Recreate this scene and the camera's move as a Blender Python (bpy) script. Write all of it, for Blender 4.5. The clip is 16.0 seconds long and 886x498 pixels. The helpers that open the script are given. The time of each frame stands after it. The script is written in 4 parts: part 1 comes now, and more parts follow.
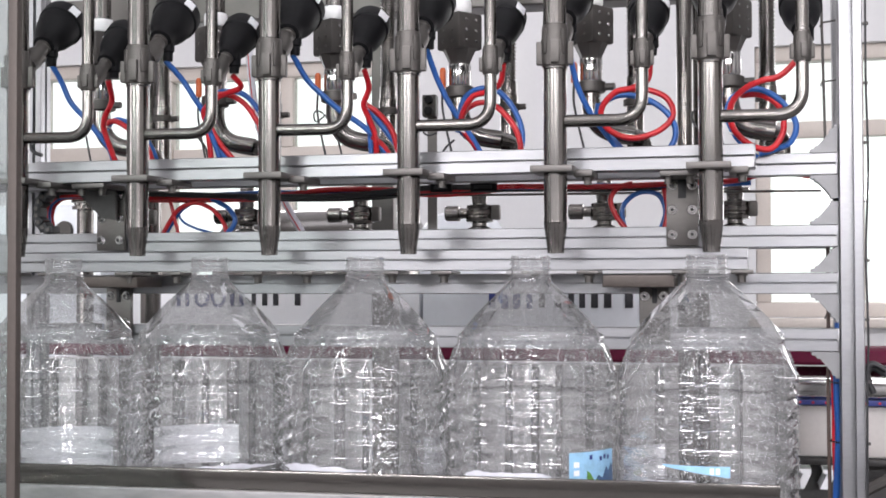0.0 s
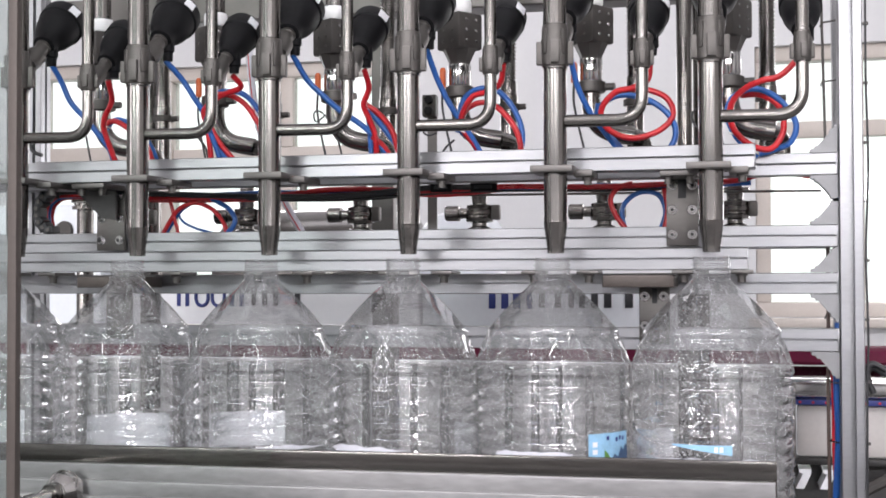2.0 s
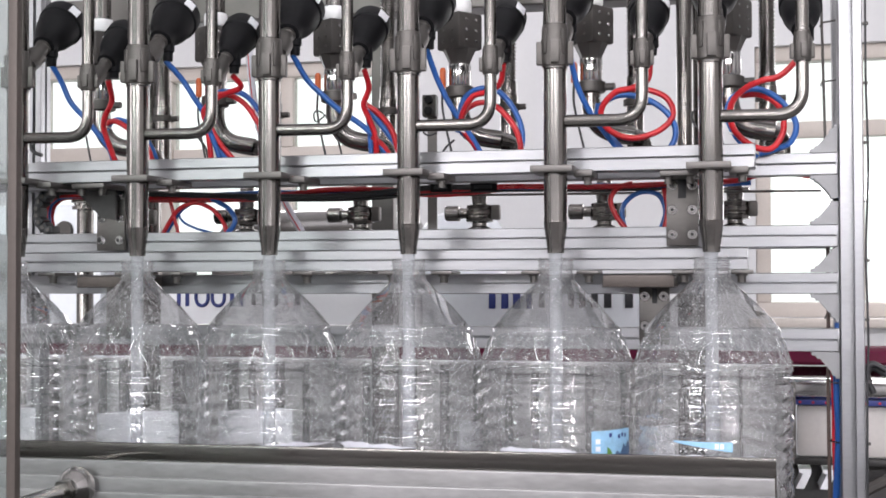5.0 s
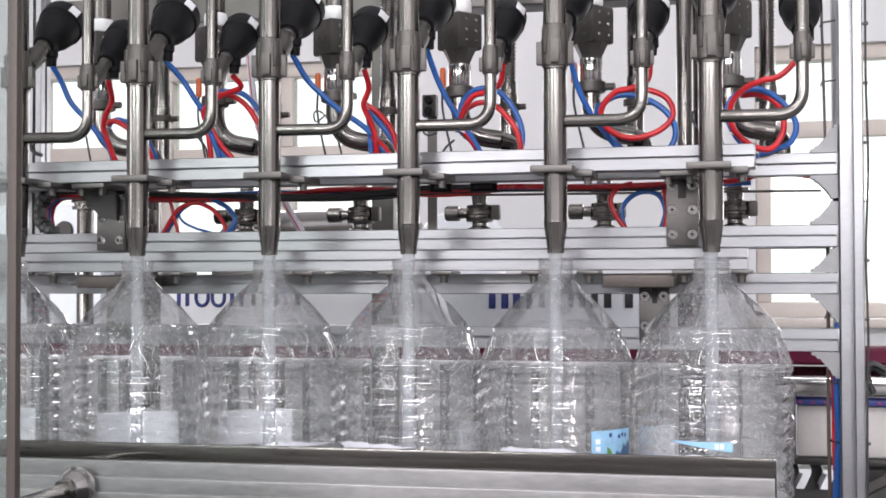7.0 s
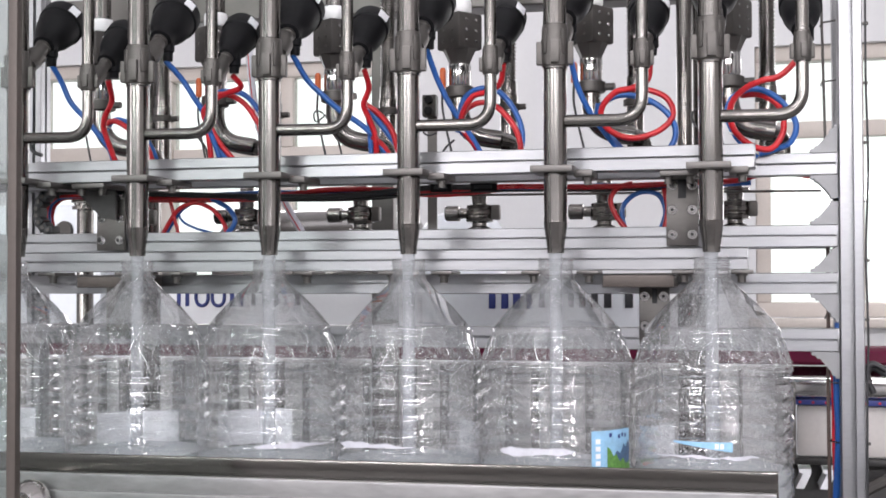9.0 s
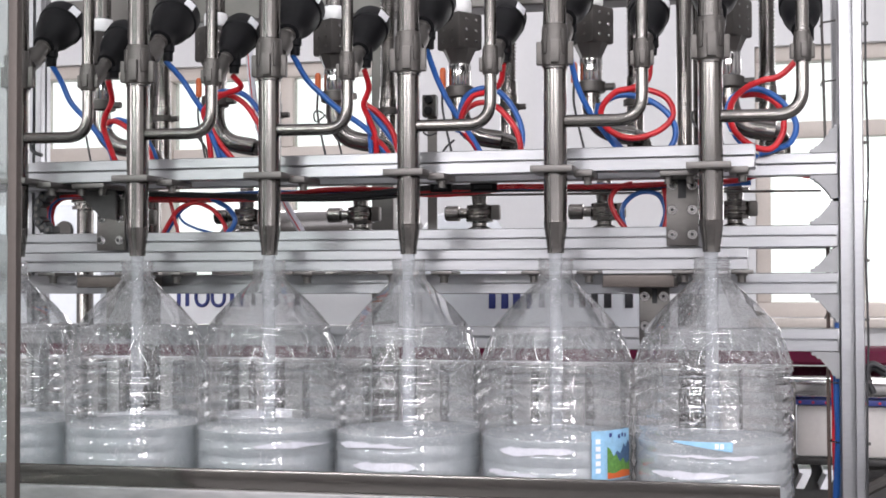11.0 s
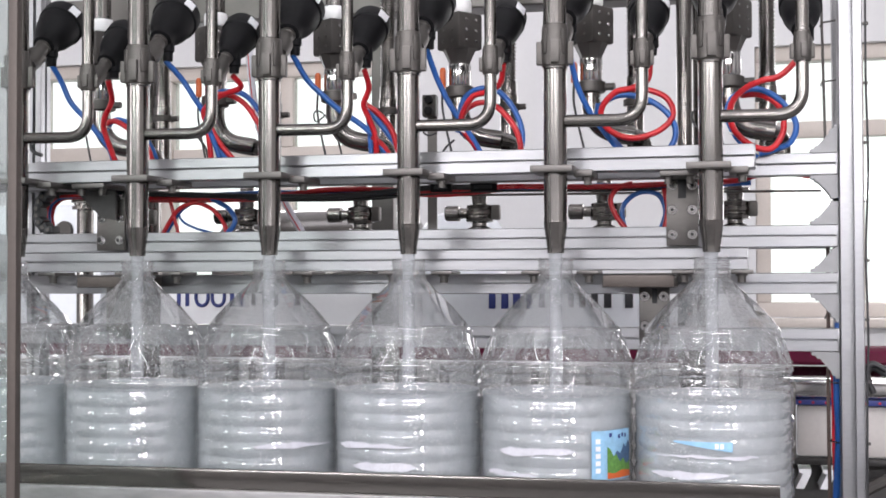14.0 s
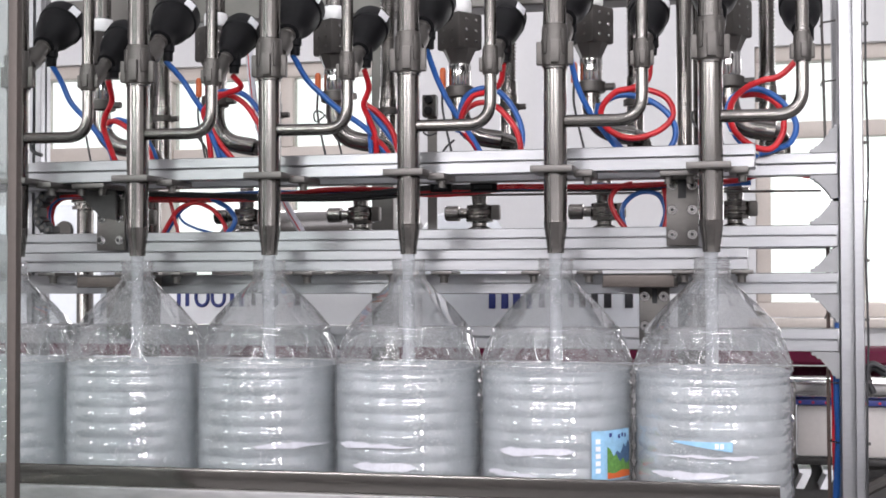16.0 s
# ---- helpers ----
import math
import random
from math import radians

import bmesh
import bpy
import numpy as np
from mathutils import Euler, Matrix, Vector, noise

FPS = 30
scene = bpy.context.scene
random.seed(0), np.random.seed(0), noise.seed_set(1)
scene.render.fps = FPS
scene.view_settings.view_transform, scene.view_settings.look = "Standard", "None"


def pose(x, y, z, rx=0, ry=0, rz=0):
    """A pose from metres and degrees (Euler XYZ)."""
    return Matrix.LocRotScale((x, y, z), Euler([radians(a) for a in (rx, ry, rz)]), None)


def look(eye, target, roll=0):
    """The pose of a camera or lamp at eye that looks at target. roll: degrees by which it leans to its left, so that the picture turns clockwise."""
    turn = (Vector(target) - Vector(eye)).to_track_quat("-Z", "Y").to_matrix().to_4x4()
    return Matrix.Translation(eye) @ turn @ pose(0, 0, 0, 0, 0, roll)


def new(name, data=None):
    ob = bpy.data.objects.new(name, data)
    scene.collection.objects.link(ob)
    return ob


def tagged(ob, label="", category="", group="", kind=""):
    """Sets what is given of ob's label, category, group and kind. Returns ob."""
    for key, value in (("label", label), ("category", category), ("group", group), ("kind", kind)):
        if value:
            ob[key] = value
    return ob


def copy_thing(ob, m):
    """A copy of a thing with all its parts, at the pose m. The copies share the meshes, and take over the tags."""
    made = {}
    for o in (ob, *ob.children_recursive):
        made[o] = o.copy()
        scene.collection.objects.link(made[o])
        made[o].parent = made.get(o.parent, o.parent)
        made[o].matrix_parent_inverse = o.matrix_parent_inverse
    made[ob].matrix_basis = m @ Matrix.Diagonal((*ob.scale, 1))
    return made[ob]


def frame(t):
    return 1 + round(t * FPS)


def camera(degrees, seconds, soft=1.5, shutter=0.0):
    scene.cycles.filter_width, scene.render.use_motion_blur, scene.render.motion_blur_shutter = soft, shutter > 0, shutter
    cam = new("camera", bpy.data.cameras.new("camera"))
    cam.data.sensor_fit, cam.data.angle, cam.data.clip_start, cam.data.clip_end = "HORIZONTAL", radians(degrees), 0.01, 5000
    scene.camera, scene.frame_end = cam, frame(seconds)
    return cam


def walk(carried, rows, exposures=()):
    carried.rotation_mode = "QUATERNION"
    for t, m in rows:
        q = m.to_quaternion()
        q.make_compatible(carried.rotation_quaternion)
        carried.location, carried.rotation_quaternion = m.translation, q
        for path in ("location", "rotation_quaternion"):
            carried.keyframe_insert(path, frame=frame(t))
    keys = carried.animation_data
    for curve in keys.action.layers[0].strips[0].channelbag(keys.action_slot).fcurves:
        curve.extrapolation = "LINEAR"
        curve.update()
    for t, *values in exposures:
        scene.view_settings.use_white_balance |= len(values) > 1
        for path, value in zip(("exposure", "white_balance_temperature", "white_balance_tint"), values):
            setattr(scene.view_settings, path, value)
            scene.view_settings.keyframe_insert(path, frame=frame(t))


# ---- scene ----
# ---- camera ----
cam = camera(38.59, 16.0, soft=1.7)
EYE = (0.4476, -1.6483, 1.1790)
AIM = (EYE[0] - 0.23569, EYE[1] + 0.97157, EYE[2] + 0.02291)
walk(cam, [(0.0, look(EYE, AIM, -0.142)), (16.0, look(EYE, AIM, -0.142))], exposures=[(0.0, 0.0), (16.0, 0.0)])

# ---- world and light ----
world = bpy.data.worlds.new("world")
scene.world = world
world.use_nodes = True
wn = world.node_tree
sky = wn.nodes.new("ShaderNodeTexSky")
sky.sky_type, sky.sun_disc = "NISHITA", False
sky.sun_elevation, sky.sun_rotation = radians(48), radians(200)
wn.links.new(sky.outputs["Color"], wn.nodes["Background"].inputs["Color"])
wn.nodes["Background"].inputs["Strength"].default_value = 0.12


def window_or_fill_light(name, m, sx, sy, power, colour=(1, 1, 1)):
    """The sky's light through a window opening, or an added fill lamp under the ceiling."""
    d = bpy.data.lights.new(name, "AREA")
    d.shape, d.size, d.size_y, d.energy, d.color = "RECTANGLE", sx, sy, power, colour
    ob = new(name, d)
    ob.matrix_world = m
    return ob


WHITE_SKY = (1.0, 0.965, 1.0)
# two rows of windows in the wall behind the camera (centre, width), and one in the west wall
SOUTH_WINDOWS = [(-1.60, 1.9), (1.05, 1.4), (2.30, 0.6), (3.40, 0.7)]
for wx, ww in SOUTH_WINDOWS:
    window_or_fill_light("window_or_fill_light", look((wx, -4.44, 2.02), (wx, 0, 2.02)), ww - 0.1, 0.30, 33 * ww, WHITE_SKY)
    window_or_fill_light("window_or_fill_light", look((wx, -4.44, 4.05), (wx, 0, 3.0)), ww - 0.1, 0.46, 55 * ww, WHITE_SKY)
window_or_fill_light("window_or_fill_light", look((-3.96, -3.1, 2.1), (0, -3.1, 2.1)), 1.1, 0.9, 45, WHITE_SKY)
# windows in the far wall
window_or_fill_light("window_or_fill_light", look((-1.6, 3.17, 1.65), (-1.2, 0, 1.2)), 2.0, 0.9, 30, WHITE_SKY)
window_or_fill_light("window_or_fill_light", look((1.6, 3.17, 1.6), (1.4, 0, 1.2)), 1.4, 1.0, 24, WHITE_SKY)
# added fill lamps under the ceiling: one brightens the machine, one the far wall
window_or_fill_light("window_or_fill_light", look((0.0, -2.0, 5.15), (0.0, -1.6, 0)), 5.0, 0.8, 38, WHITE_SKY)
window_or_fill_light("window_or_fill_light", look((0.0, 2.2, 5.15), (0.0, 2.4, 0)), 5.0, 0.8, 30, WHITE_SKY)


# ---- materials ----
def material(name, colour, rough=0.5, metal=0.0, vary=0.12, scale=30.0, bump=0.05, bscale=200.0, stretch=(1, 1, 1), spec=0.5, aniso=0.0):
    """Colour and roughness that vary at two scales, with fine relief, at real size."""
    m = bpy.data.materials.new(name)
    m.use_nodes = True
    nt = m.node_tree
    b = nt.nodes["Principled BSDF"]
    tc = nt.nodes.new("ShaderNodeTexCoord")
    mp = nt.nodes.new("ShaderNodeMapping")
    mp.inputs["Scale"].default_value = stretch
    nt.links.new(tc.outputs["Object"], mp.inputs["Vector"])
    n1 = nt.nodes.new("ShaderNodeTexNoise")
    n1.inputs["Scale"].default_value, n1.inputs["Detail"].default_value = scale, 5
    n2 = nt.nodes.new("ShaderNodeTexNoise")
    n2.inputs["Scale"].default_value, n2.inputs["Detail"].default_value = bscale, 3
    nt.links.new(mp.outputs[0], n1.inputs["Vector"])
    nt.links.new(mp.outputs[0], n2.inputs["Vector"])
    mix = nt.nodes.new("ShaderNodeMath")
    mix.operation = "MULTIPLY_ADD"
    nt.links.new(n2.outputs["Fac"], mix.inputs[0])
    mix.inputs[1].default_value = 0.5
    nt.links.new(n1.outputs["Fac"], mix.inputs[2])
    ramp = nt.nodes.new("ShaderNodeValToRGB")
    ramp.color_ramp.elements[0].position, ramp.color_ramp.elements[1].position = 0.45, 1.05
    ramp.color_ramp.elements[0].color = (*[c * (1 - vary) for c in colour], 1)
    ramp.color_ramp.elements[1].color = (*[min(1, c * (1 + vary)) for c in colour], 1)
    nt.links.new(mix.outputs[0], ramp.inputs["Fac"])
    nt.links.new(ramp.outputs["Color"], b.inputs["Base Color"])
    rr = nt.nodes.new("ShaderNodeMapRange")
    rr.inputs["From Min"].default_value, rr.inputs["From Max"].default_value = 0.4, 1.1
    rr.inputs["To Min"].default_value, rr.inputs["To Max"].default_value = max(0.03, rough * 0.8), min(1, rough * 1.25)
    nt.links.new(mix.outputs[0], rr.inputs["Value"])
    nt.links.new(rr.outputs[0], b.inputs["Roughness"])
    b.inputs["Metallic"].default_value = metal
    b.inputs["Specular IOR Level"].default_value = spec
    b.inputs["Anisotropic"].default_value = aniso
    if bump:
        bp = nt.nodes.new("ShaderNodeBump")
        bp.inputs["Strength"].default_value, bp.inputs["Distance"].default_value = bump, 0.002
        nt.links.new(mix.outputs[0], bp.inputs["Height"])
        nt.links.new(bp.outputs[0], b.inputs["Normal"])
    return m


ALU = material("anodised_aluminium", (0.30, 0.30, 0.31), 0.34, 0.85, 0.12, 14, 0.04, 260, (0.15, 1, 1))
STEEL = material("brushed_steel", (0.175, 0.165, 0.156), 0.2, 1.0, 0.14, 40, 0.012, 400, (1, 1, 0.25))
STEEL_CAST = material("cast_steel", (0.115, 0.108, 0.102), 0.5, 0.9, 0.2, 60, 0.3, 700)
STEEL_PLATE = material("steel_plate", (0.135, 0.127, 0.121), 0.45, 0.9, 0.14, 20, 0.08, 300, (0.3, 1, 1))
STEEL_PANEL = material("pale_steel_panel", (0.29, 0.285, 0.285), 0.42, 0.8, 0.26, 14, 0.10, 160, (0.3, 1, 1))
CHROME = material("polished_steel", (0.52, 0.51, 0.50), 0.14, 1.0, 0.06, 30, 0.02, 300)
CAST_ALU = material("cast_aluminium", (0.24, 0.24, 0.245), 0.5, 0.8, 0.15, 40, 0.12, 500)
RAIL_STEEL = material("polished_rail_steel", (0.17, 0.16, 0.15), 0.15, 1.0, 0.12, 10, 0.03, 240, (0.1, 1, 1))
RUBBER = material("black_plastic", (0.004, 0.004, 0.005), 0.6, 0.0, 0.25, 40, 0.12, 600, spec=0.2)
BLACK = material("black_cable", (0.02, 0.02, 0.022), 0.5, 0.0, 0.2, 60, 0.05, 500)
BLUE = material("blue_hose", (0.018, 0.10, 0.36), 0.3, 0.0, 0.12, 30, 0.03, 300)
RED = material("red_hose", (0.50, 0.012, 0.02), 0.3, 0.0, 0.12, 30, 0.03, 300)
ORANGE = material("orange_plastic", (0.55, 0.11, 0.025), 0.4, 0.0, 0.1, 60, 0.05, 400)
GREY_BOX = material("grey_cast_housing", (0.065, 0.060, 0.056), 0.5, 0.4, 0.16, 50, 0.15, 600)
WALL = material("white_wall_paint", (0.60, 0.60, 0.61), 0.7, 0.0, 0.04, 2, 0.05, 60)
CABINET = material("white_enamel", (0.90, 0.91, 0.93), 0.35, 0.0, 0.03, 3, 0.02, 80)
HALL = material("pale_hall_paint", (0.52, 0.51, 0.51), 0.8, 0.0, 0.08, 2, 0.05, 60)
BROWN = material("brown_cable", (0.09, 0.06, 0.05), 0.5, 0.0, 0.2, 60, 0.05, 500)
DOOR_STEEL = material("weathered_door_steel", (0.075, 0.062, 0.055), 0.5, 0.4, 0.2, 8, 0.06, 200)
FRAME_PAINT = material("cream_window_paint", (0.52, 0.47, 0.43), 0.5, 0.0, 0.08, 6, 0.06, 120)
MAROON = material("maroon_plastic", (0.085, 0.003, 0.022), 0.5, 0.0, 0.2, 12, 0.04, 200, spec=0.15)
REAR_GREY = material("pale_grey_rear_panel", (0.52, 0.51, 0.505), 0.5, 0.0, 0.35, 30, 0.15, 150, (1, 1, 3))
DARK = material("dark_machine_paint", (0.035, 0.033, 0.032), 0.5, 0.2, 0.35, 14, 0.15, 150)
BEIGE = material("beige_machine_paint", (0.52, 0.49, 0.47), 0.5, 0.0, 0.08, 5, 0.05, 120)
FLOOR = material("grey_epoxy_floor", (0.28, 0.28, 0.28), 0.4, 0.0, 0.15, 1.5, 0.05, 40)
BLUE_GREY = material("pale_blue_grey_enamel", (0.74, 0.77, 0.81), 0.35, 0.0, 0.05, 3, 0.02, 80)
NAVY = material("navy_print", (0.03, 0.045, 0.20), 0.5, 0.0, 0.05, 20, 0.0, 100)
INK = material("black_print", (0.03, 0.03, 0.035), 0.5, 0.0, 0.05, 20, 0.0, 100)
PAPER = material("white_paper", (0.80, 0.81, 0.84), 0.6, 0.0, 0.06, 40, 0.1, 300)
WET_PAPER = material("wet_paper", (0.58, 0.58, 0.63), 0.5, 0.0, 0.15, 60, 0.1, 300)
STAND_IN_BAR = material("grey_stand_in_bar", (0.16, 0.155, 0.15), 0.5, 0.2, 0.3, 20, 0.1, 200)
LABEL_BLUE = material("sky_blue_print", (0.28, 0.50, 0.70), 0.4, 0.0, 0.15, 60, 0.03, 300)
LABEL_GREEN = material("green_print", (0.10, 0.24, 0.05), 0.4, 0.0, 0.35, 200, 0.03, 300)
LABEL_SLATE = material("slate_print", (0.05, 0.10, 0.20), 0.4, 0.0, 0.3, 200, 0.03, 300)
ZIP = material("clear_nylon", (0.75, 0.75, 0.75), 0.3, 0.0, 0.05, 60, 0.03, 300)


def glow(name, colour, strength):
    m = bpy.data.materials.new(name)
    m.use_nodes = True
    nt = m.node_tree
    nt.nodes.remove(nt.nodes["Principled BSDF"])
    e = nt.nodes.new("ShaderNodeEmission")
    e.inputs["Color"].default_value, e.inputs["Strength"].default_value = (*colour, 1), strength
    nt.links.new(e.outputs[0], nt.nodes["Material Output"].inputs["Surface"])
    return m


OUTSIDE = glow("bright_overcast_sky", (1.0, 1.0, 1.0), 1.9)


def clear(name, tint, ior, haze, rough, wave, wscale, gloss=1.0, most=0.4, back=0.5, bent=0.0, bent_ior=1.1, white=(0.85, 0.87, 0.9), around=False):
    """Thin clear plastic, glass or water skin: lets light straight through, reflects by Fresnel, with a trace of haze."""
    m = bpy.data.materials.new(name)
    m.use_nodes = True
    nt = m.node_tree
    nt.nodes.remove(nt.nodes["Principled BSDF"])
    tc = nt.nodes.new("ShaderNodeTexCoord")
    n = nt.nodes.new("ShaderNodeTexNoise")
    n.inputs["Scale"].default_value, n.inputs["Detail"].default_value = wscale, 3
    nt.links.new(tc.outputs["Object"], n.inputs["Vector"])
    bp = nt.nodes.new("ShaderNodeBump")
    bp.inputs["Strength"].default_value, bp.inputs["Distance"].default_value = wave, 0.002
    nt.links.new(n.outputs["Fac"], bp.inputs["Height"])
    tr = nt.nodes.new("ShaderNodeBsdfTransparent")
    tr.inputs["Color"].default_value = (*tint, 1)
    di = nt.nodes.new("ShaderNodeBsdfTranslucent")
    di.inputs["Color"].default_value = (*white, 1)
    df = nt.nodes.new("ShaderNodeBsdfDiffuse")
    df.inputs["Color"].default_value = (*white, 1)
    if around:
        # haze takes the plain round's normal, which keeps the rings' shading out of it
        flat = nt.nodes.new("ShaderNodeVectorMath")
        flat.operation = "MULTIPLY"
        flat.inputs[1].default_value = (1, 1, 0)
        nt.links.new(tc.outputs["Object"], flat.inputs[0])
        world_way = nt.nodes.new("ShaderNodeVectorTransform")
        world_way.vector_type, world_way.convert_from, world_way.convert_to = "NORMAL", "OBJECT", "WORLD"
        nt.links.new(flat.outputs[0], world_way.inputs[0])
        unit = nt.nodes.new("ShaderNodeVectorMath")
        unit.operation = "NORMALIZE"
        nt.links.new(world_way.outputs[0], unit.inputs[0])
        for nd in (di, df):
            nt.links.new(unit.outputs[0], nd.inputs["Normal"])
    hz = nt.nodes.new("ShaderNodeMixShader")
    hz.inputs[0].default_value = 1 - back
    nt.links.new(di.outputs[0], hz.inputs[1])
    nt.links.new(df.outputs[0], hz.inputs[2])
    body = nt.nodes.new("ShaderNodeMixShader")
    cloud = nt.nodes.new("ShaderNodeMapRange")
    n2 = nt.nodes.new("ShaderNodeTexNoise")
    n2.inputs["Scale"].default_value, n2.inputs["Detail"].default_value = 25, 6
    nt.links.new(tc.outputs["Object"], n2.inputs["Vector"])
    nt.links.new(n2.outputs["Fac"], cloud.inputs["Value"])
    cloud.inputs["From Min"].default_value, cloud.inputs["From Max"].default_value = 0.3, 0.7
    cloud.inputs["To Min"].default_value, cloud.inputs["To Max"].default_value = haze * 0.8, min(1.0, haze * 1.2)
    nt.links.new(cloud.outputs[0], body.inputs[0])
    through_mix = tr
    if bent:
        rf = nt.nodes.new("ShaderNodeBsdfRefraction")
        rf.inputs["Color"].default_value = (*tint, 1)
        rf.inputs["Roughness"].default_value, rf.inputs["IOR"].default_value = 0.02, bent_ior
        nt.links.new(bp.outputs[0], rf.inputs["Normal"])
        through_mix = nt.nodes.new("ShaderNodeMixShader")
        through_mix.inputs[0].default_value = bent
        nt.links.new(tr.outputs[0], through_mix.inputs[1])
        nt.links.new(rf.outputs[0], through_mix.inputs[2])
    nt.links.new(through_mix.outputs[0], body.inputs[1])
    nt.links.new(hz.outputs[0], body.inputs[2])
    gl = nt.nodes.new("ShaderNodeBsdfGlossy")
    gl.inputs["Roughness"].default_value = rough
    nt.links.new(bp.outputs[0], gl.inputs["Normal"])
    fr = nt.nodes.new("ShaderNodeFresnel")
    fr.inputs["IOR"].default_value = ior
    nt.links.new(bp.outputs[0], fr.inputs["Normal"])
    sc = nt.nodes.new("ShaderNodeMath")
    sc.operation, sc.use_clamp = "MULTIPLY", True
    nt.links.new(fr.outputs[0], sc.inputs[0])
    sc.inputs[1].default_value = gloss
    top = nt.nodes.new("ShaderNodeMath")
    top.operation = "MINIMUM"
    nt.links.new(sc.outputs[0], top.inputs[0])
    top.inputs[1].default_value = most
    out = nt.nodes.new("ShaderNodeMixShader")
    nt.links.new(top.outputs[0], out.inputs[0])
    nt.links.new(body.outputs[0], out.inputs[1])
    nt.links.new(gl.outputs[0], out.inputs[2])
    nt.links.new(out.outputs[0], nt.nodes["Material Output"].inputs["Surface"])
    return m


# the pale haze shows damp plastic, and its share also brightens the bottles
PET = clear("clear_bottle_plastic", (0.985, 0.988, 0.992), 1.55, 0.085, 0.010, 0.012, 30, 2.3, 0.5, 0.45, 0.05, 1.12, white=(0.96, 0.97, 0.985), around=True)
DROP = clear("water_drop", (0.97, 0.98, 0.99), 1.33, 0.62, 0.08, 0.0, 10, 5.0, 0.7, white=(0.98, 0.985, 1.0))
STREAM = clear("falling_water", (0.93, 0.94, 0.95), 1.33, 0.30, 0.25, 0.5, 120, 0.35)
WATER = clear("bubbly_water", (0.84, 0.87, 0.90), 1.33, 0.96, 0.2, 0.15, 30, 0.5, 0.25, 0.15, white=(0.575, 0.612, 0.632))
GLASS = clear("door_glass", (0.86, 0.90, 0.88), 1.5, 0.05, 0.02, 0.0, 5, 1.0)


# ---- mesh helpers ----
def obj(name, bm, mat, parent=None, label="", smooth=None, m=None):
    me = bpy.data.meshes.new(name)
    bmesh.ops.recalc_face_normals(bm, faces=bm.faces)
    if smooth is not None:
        lim = radians(smooth)
        for f in bm.faces:
            f.smooth = True
        for e in bm.edges:
            e.smooth = len(e.link_faces) == 2 and e.calc_face_angle(0) < lim
    bm.to_mesh(me)
    bm.free()
    for mm in (mat if isinstance(mat, (list, tuple)) else [mat]):
        me.materials.append(mm)
    ob = new(name, me)
    if parent is not None:
        ob.parent = parent
    if m is not None:
        ob.matrix_basis = m
    if label:
        ob["label"] = label
    return ob


def part(name, bm, mat, parent, label="", smooth=30, m=None):
    return obj(name, bm, mat, parent, label, smooth, m)


def thing(name, label, category, m=None, group="", kind=""):
    ob = new(name)
    if m is not None:
        ob.matrix_basis = m
    return tagged(ob, label, category, group, kind)


def box(x0, x1, y0, y1, z0, z1, bevel=0.0, bm=None, seg=2):
    b = bmesh.new()
    bmesh.ops.create_cube(b, size=1)
    bmesh.ops.scale(b, vec=(x1 - x0, y1 - y0, z1 - z0), verts=b.verts)
    bmesh.ops.translate(b, vec=((x0 + x1) / 2, (y0 + y1) / 2, (z0 + z1) / 2), verts=b.verts)
    if bevel:
        bmesh.ops.bevel(b, geom=b.edges[:], offset=bevel, segments=seg, affect="EDGES", profile=0.5)
    return join(bm, b) if bm is not None else b


def join(into, other, m=None):
    if m is not None:
        bmesh.ops.transform(other, matrix=m, verts=other.verts)
    me = bpy.data.meshes.new("tmp")
    other.to_mesh(me)
    other.free()
    into.from_mesh(me)
    bpy.data.meshes.remove(me)
    return into


def lathe(profile, seg=32, cap=True, bm=None, m=None):
    """Rings of (radius, height) round z."""
    b = bmesh.new()
    rings = []
    for r, z in profile:
        rings.append([b.verts.new((r * math.cos(2 * math.pi * k / seg), r * math.sin(2 * math.pi * k / seg), z)) for k in range(seg)])
    for a, c in zip(rings, rings[1:]):
        for k in range(seg):
            b.faces.new((a[k], a[(k + 1) % seg], c[(k + 1) % seg], c[k]))
    if cap:
        b.faces.new(rings[0][::-1])
        b.faces.new(rings[-1])
    if m is not None:
        bmesh.ops.transform(b, matrix=m, verts=b.verts)
    return join(bm, b) if bm is not None else b


def spline(pts, n=10):
    """A smooth way through the points (Catmull-Rom)."""
    p = [Vector(q) for q in pts]
    p = [2 * p[0] - p[1]] + p + [2 * p[-1] - p[-2]]
    out = []
    for i in range(1, len(p) - 2):
        for k in range(n):
            t = k / n
            a, b, c, d = p[i - 1:i + 3]
            out.append(0.5 * (2 * b + (c - a) * t + (2 * a - 5 * b + 4 * c - d) * t * t + (3 * b - a - 3 * c + d) * t ** 3))
    return out + [p[-2]]


def sweep(path, radius, seg=10, bm=None, radii=None):
    """A tube of that radius along the path."""
    b = bmesh.new()
    path = [Vector(q) for q in path]
    up = Vector((0.31, 0.2, 0.93)).normalized()
    rings = []
    nrm = None
    for i, q in enumerate(path):
        d = (path[min(i + 1, len(path) - 1)] - path[max(i - 1, 0)]).normalized()
        if nrm is None:
            nrm = d.cross(up).normalized()
        nrm = (nrm - d * nrm.dot(d)).normalized()
        bi = d.cross(nrm)
        r = radii[i] if radii else radius
        rings.append([b.verts.new(q + r * (math.cos(2 * math.pi * k / seg) * nrm + math.sin(2 * math.pi * k / seg) * bi)) for k in range(seg)])
    for a, c in zip(rings, rings[1:]):
        for k in range(seg):
            b.faces.new((a[k], a[(k + 1) % seg], c[(k + 1) % seg], c[k]))
    b.faces.new(rings[0][::-1])
    b.faces.new(rings[-1])
    return join(bm, b) if bm is not None else b


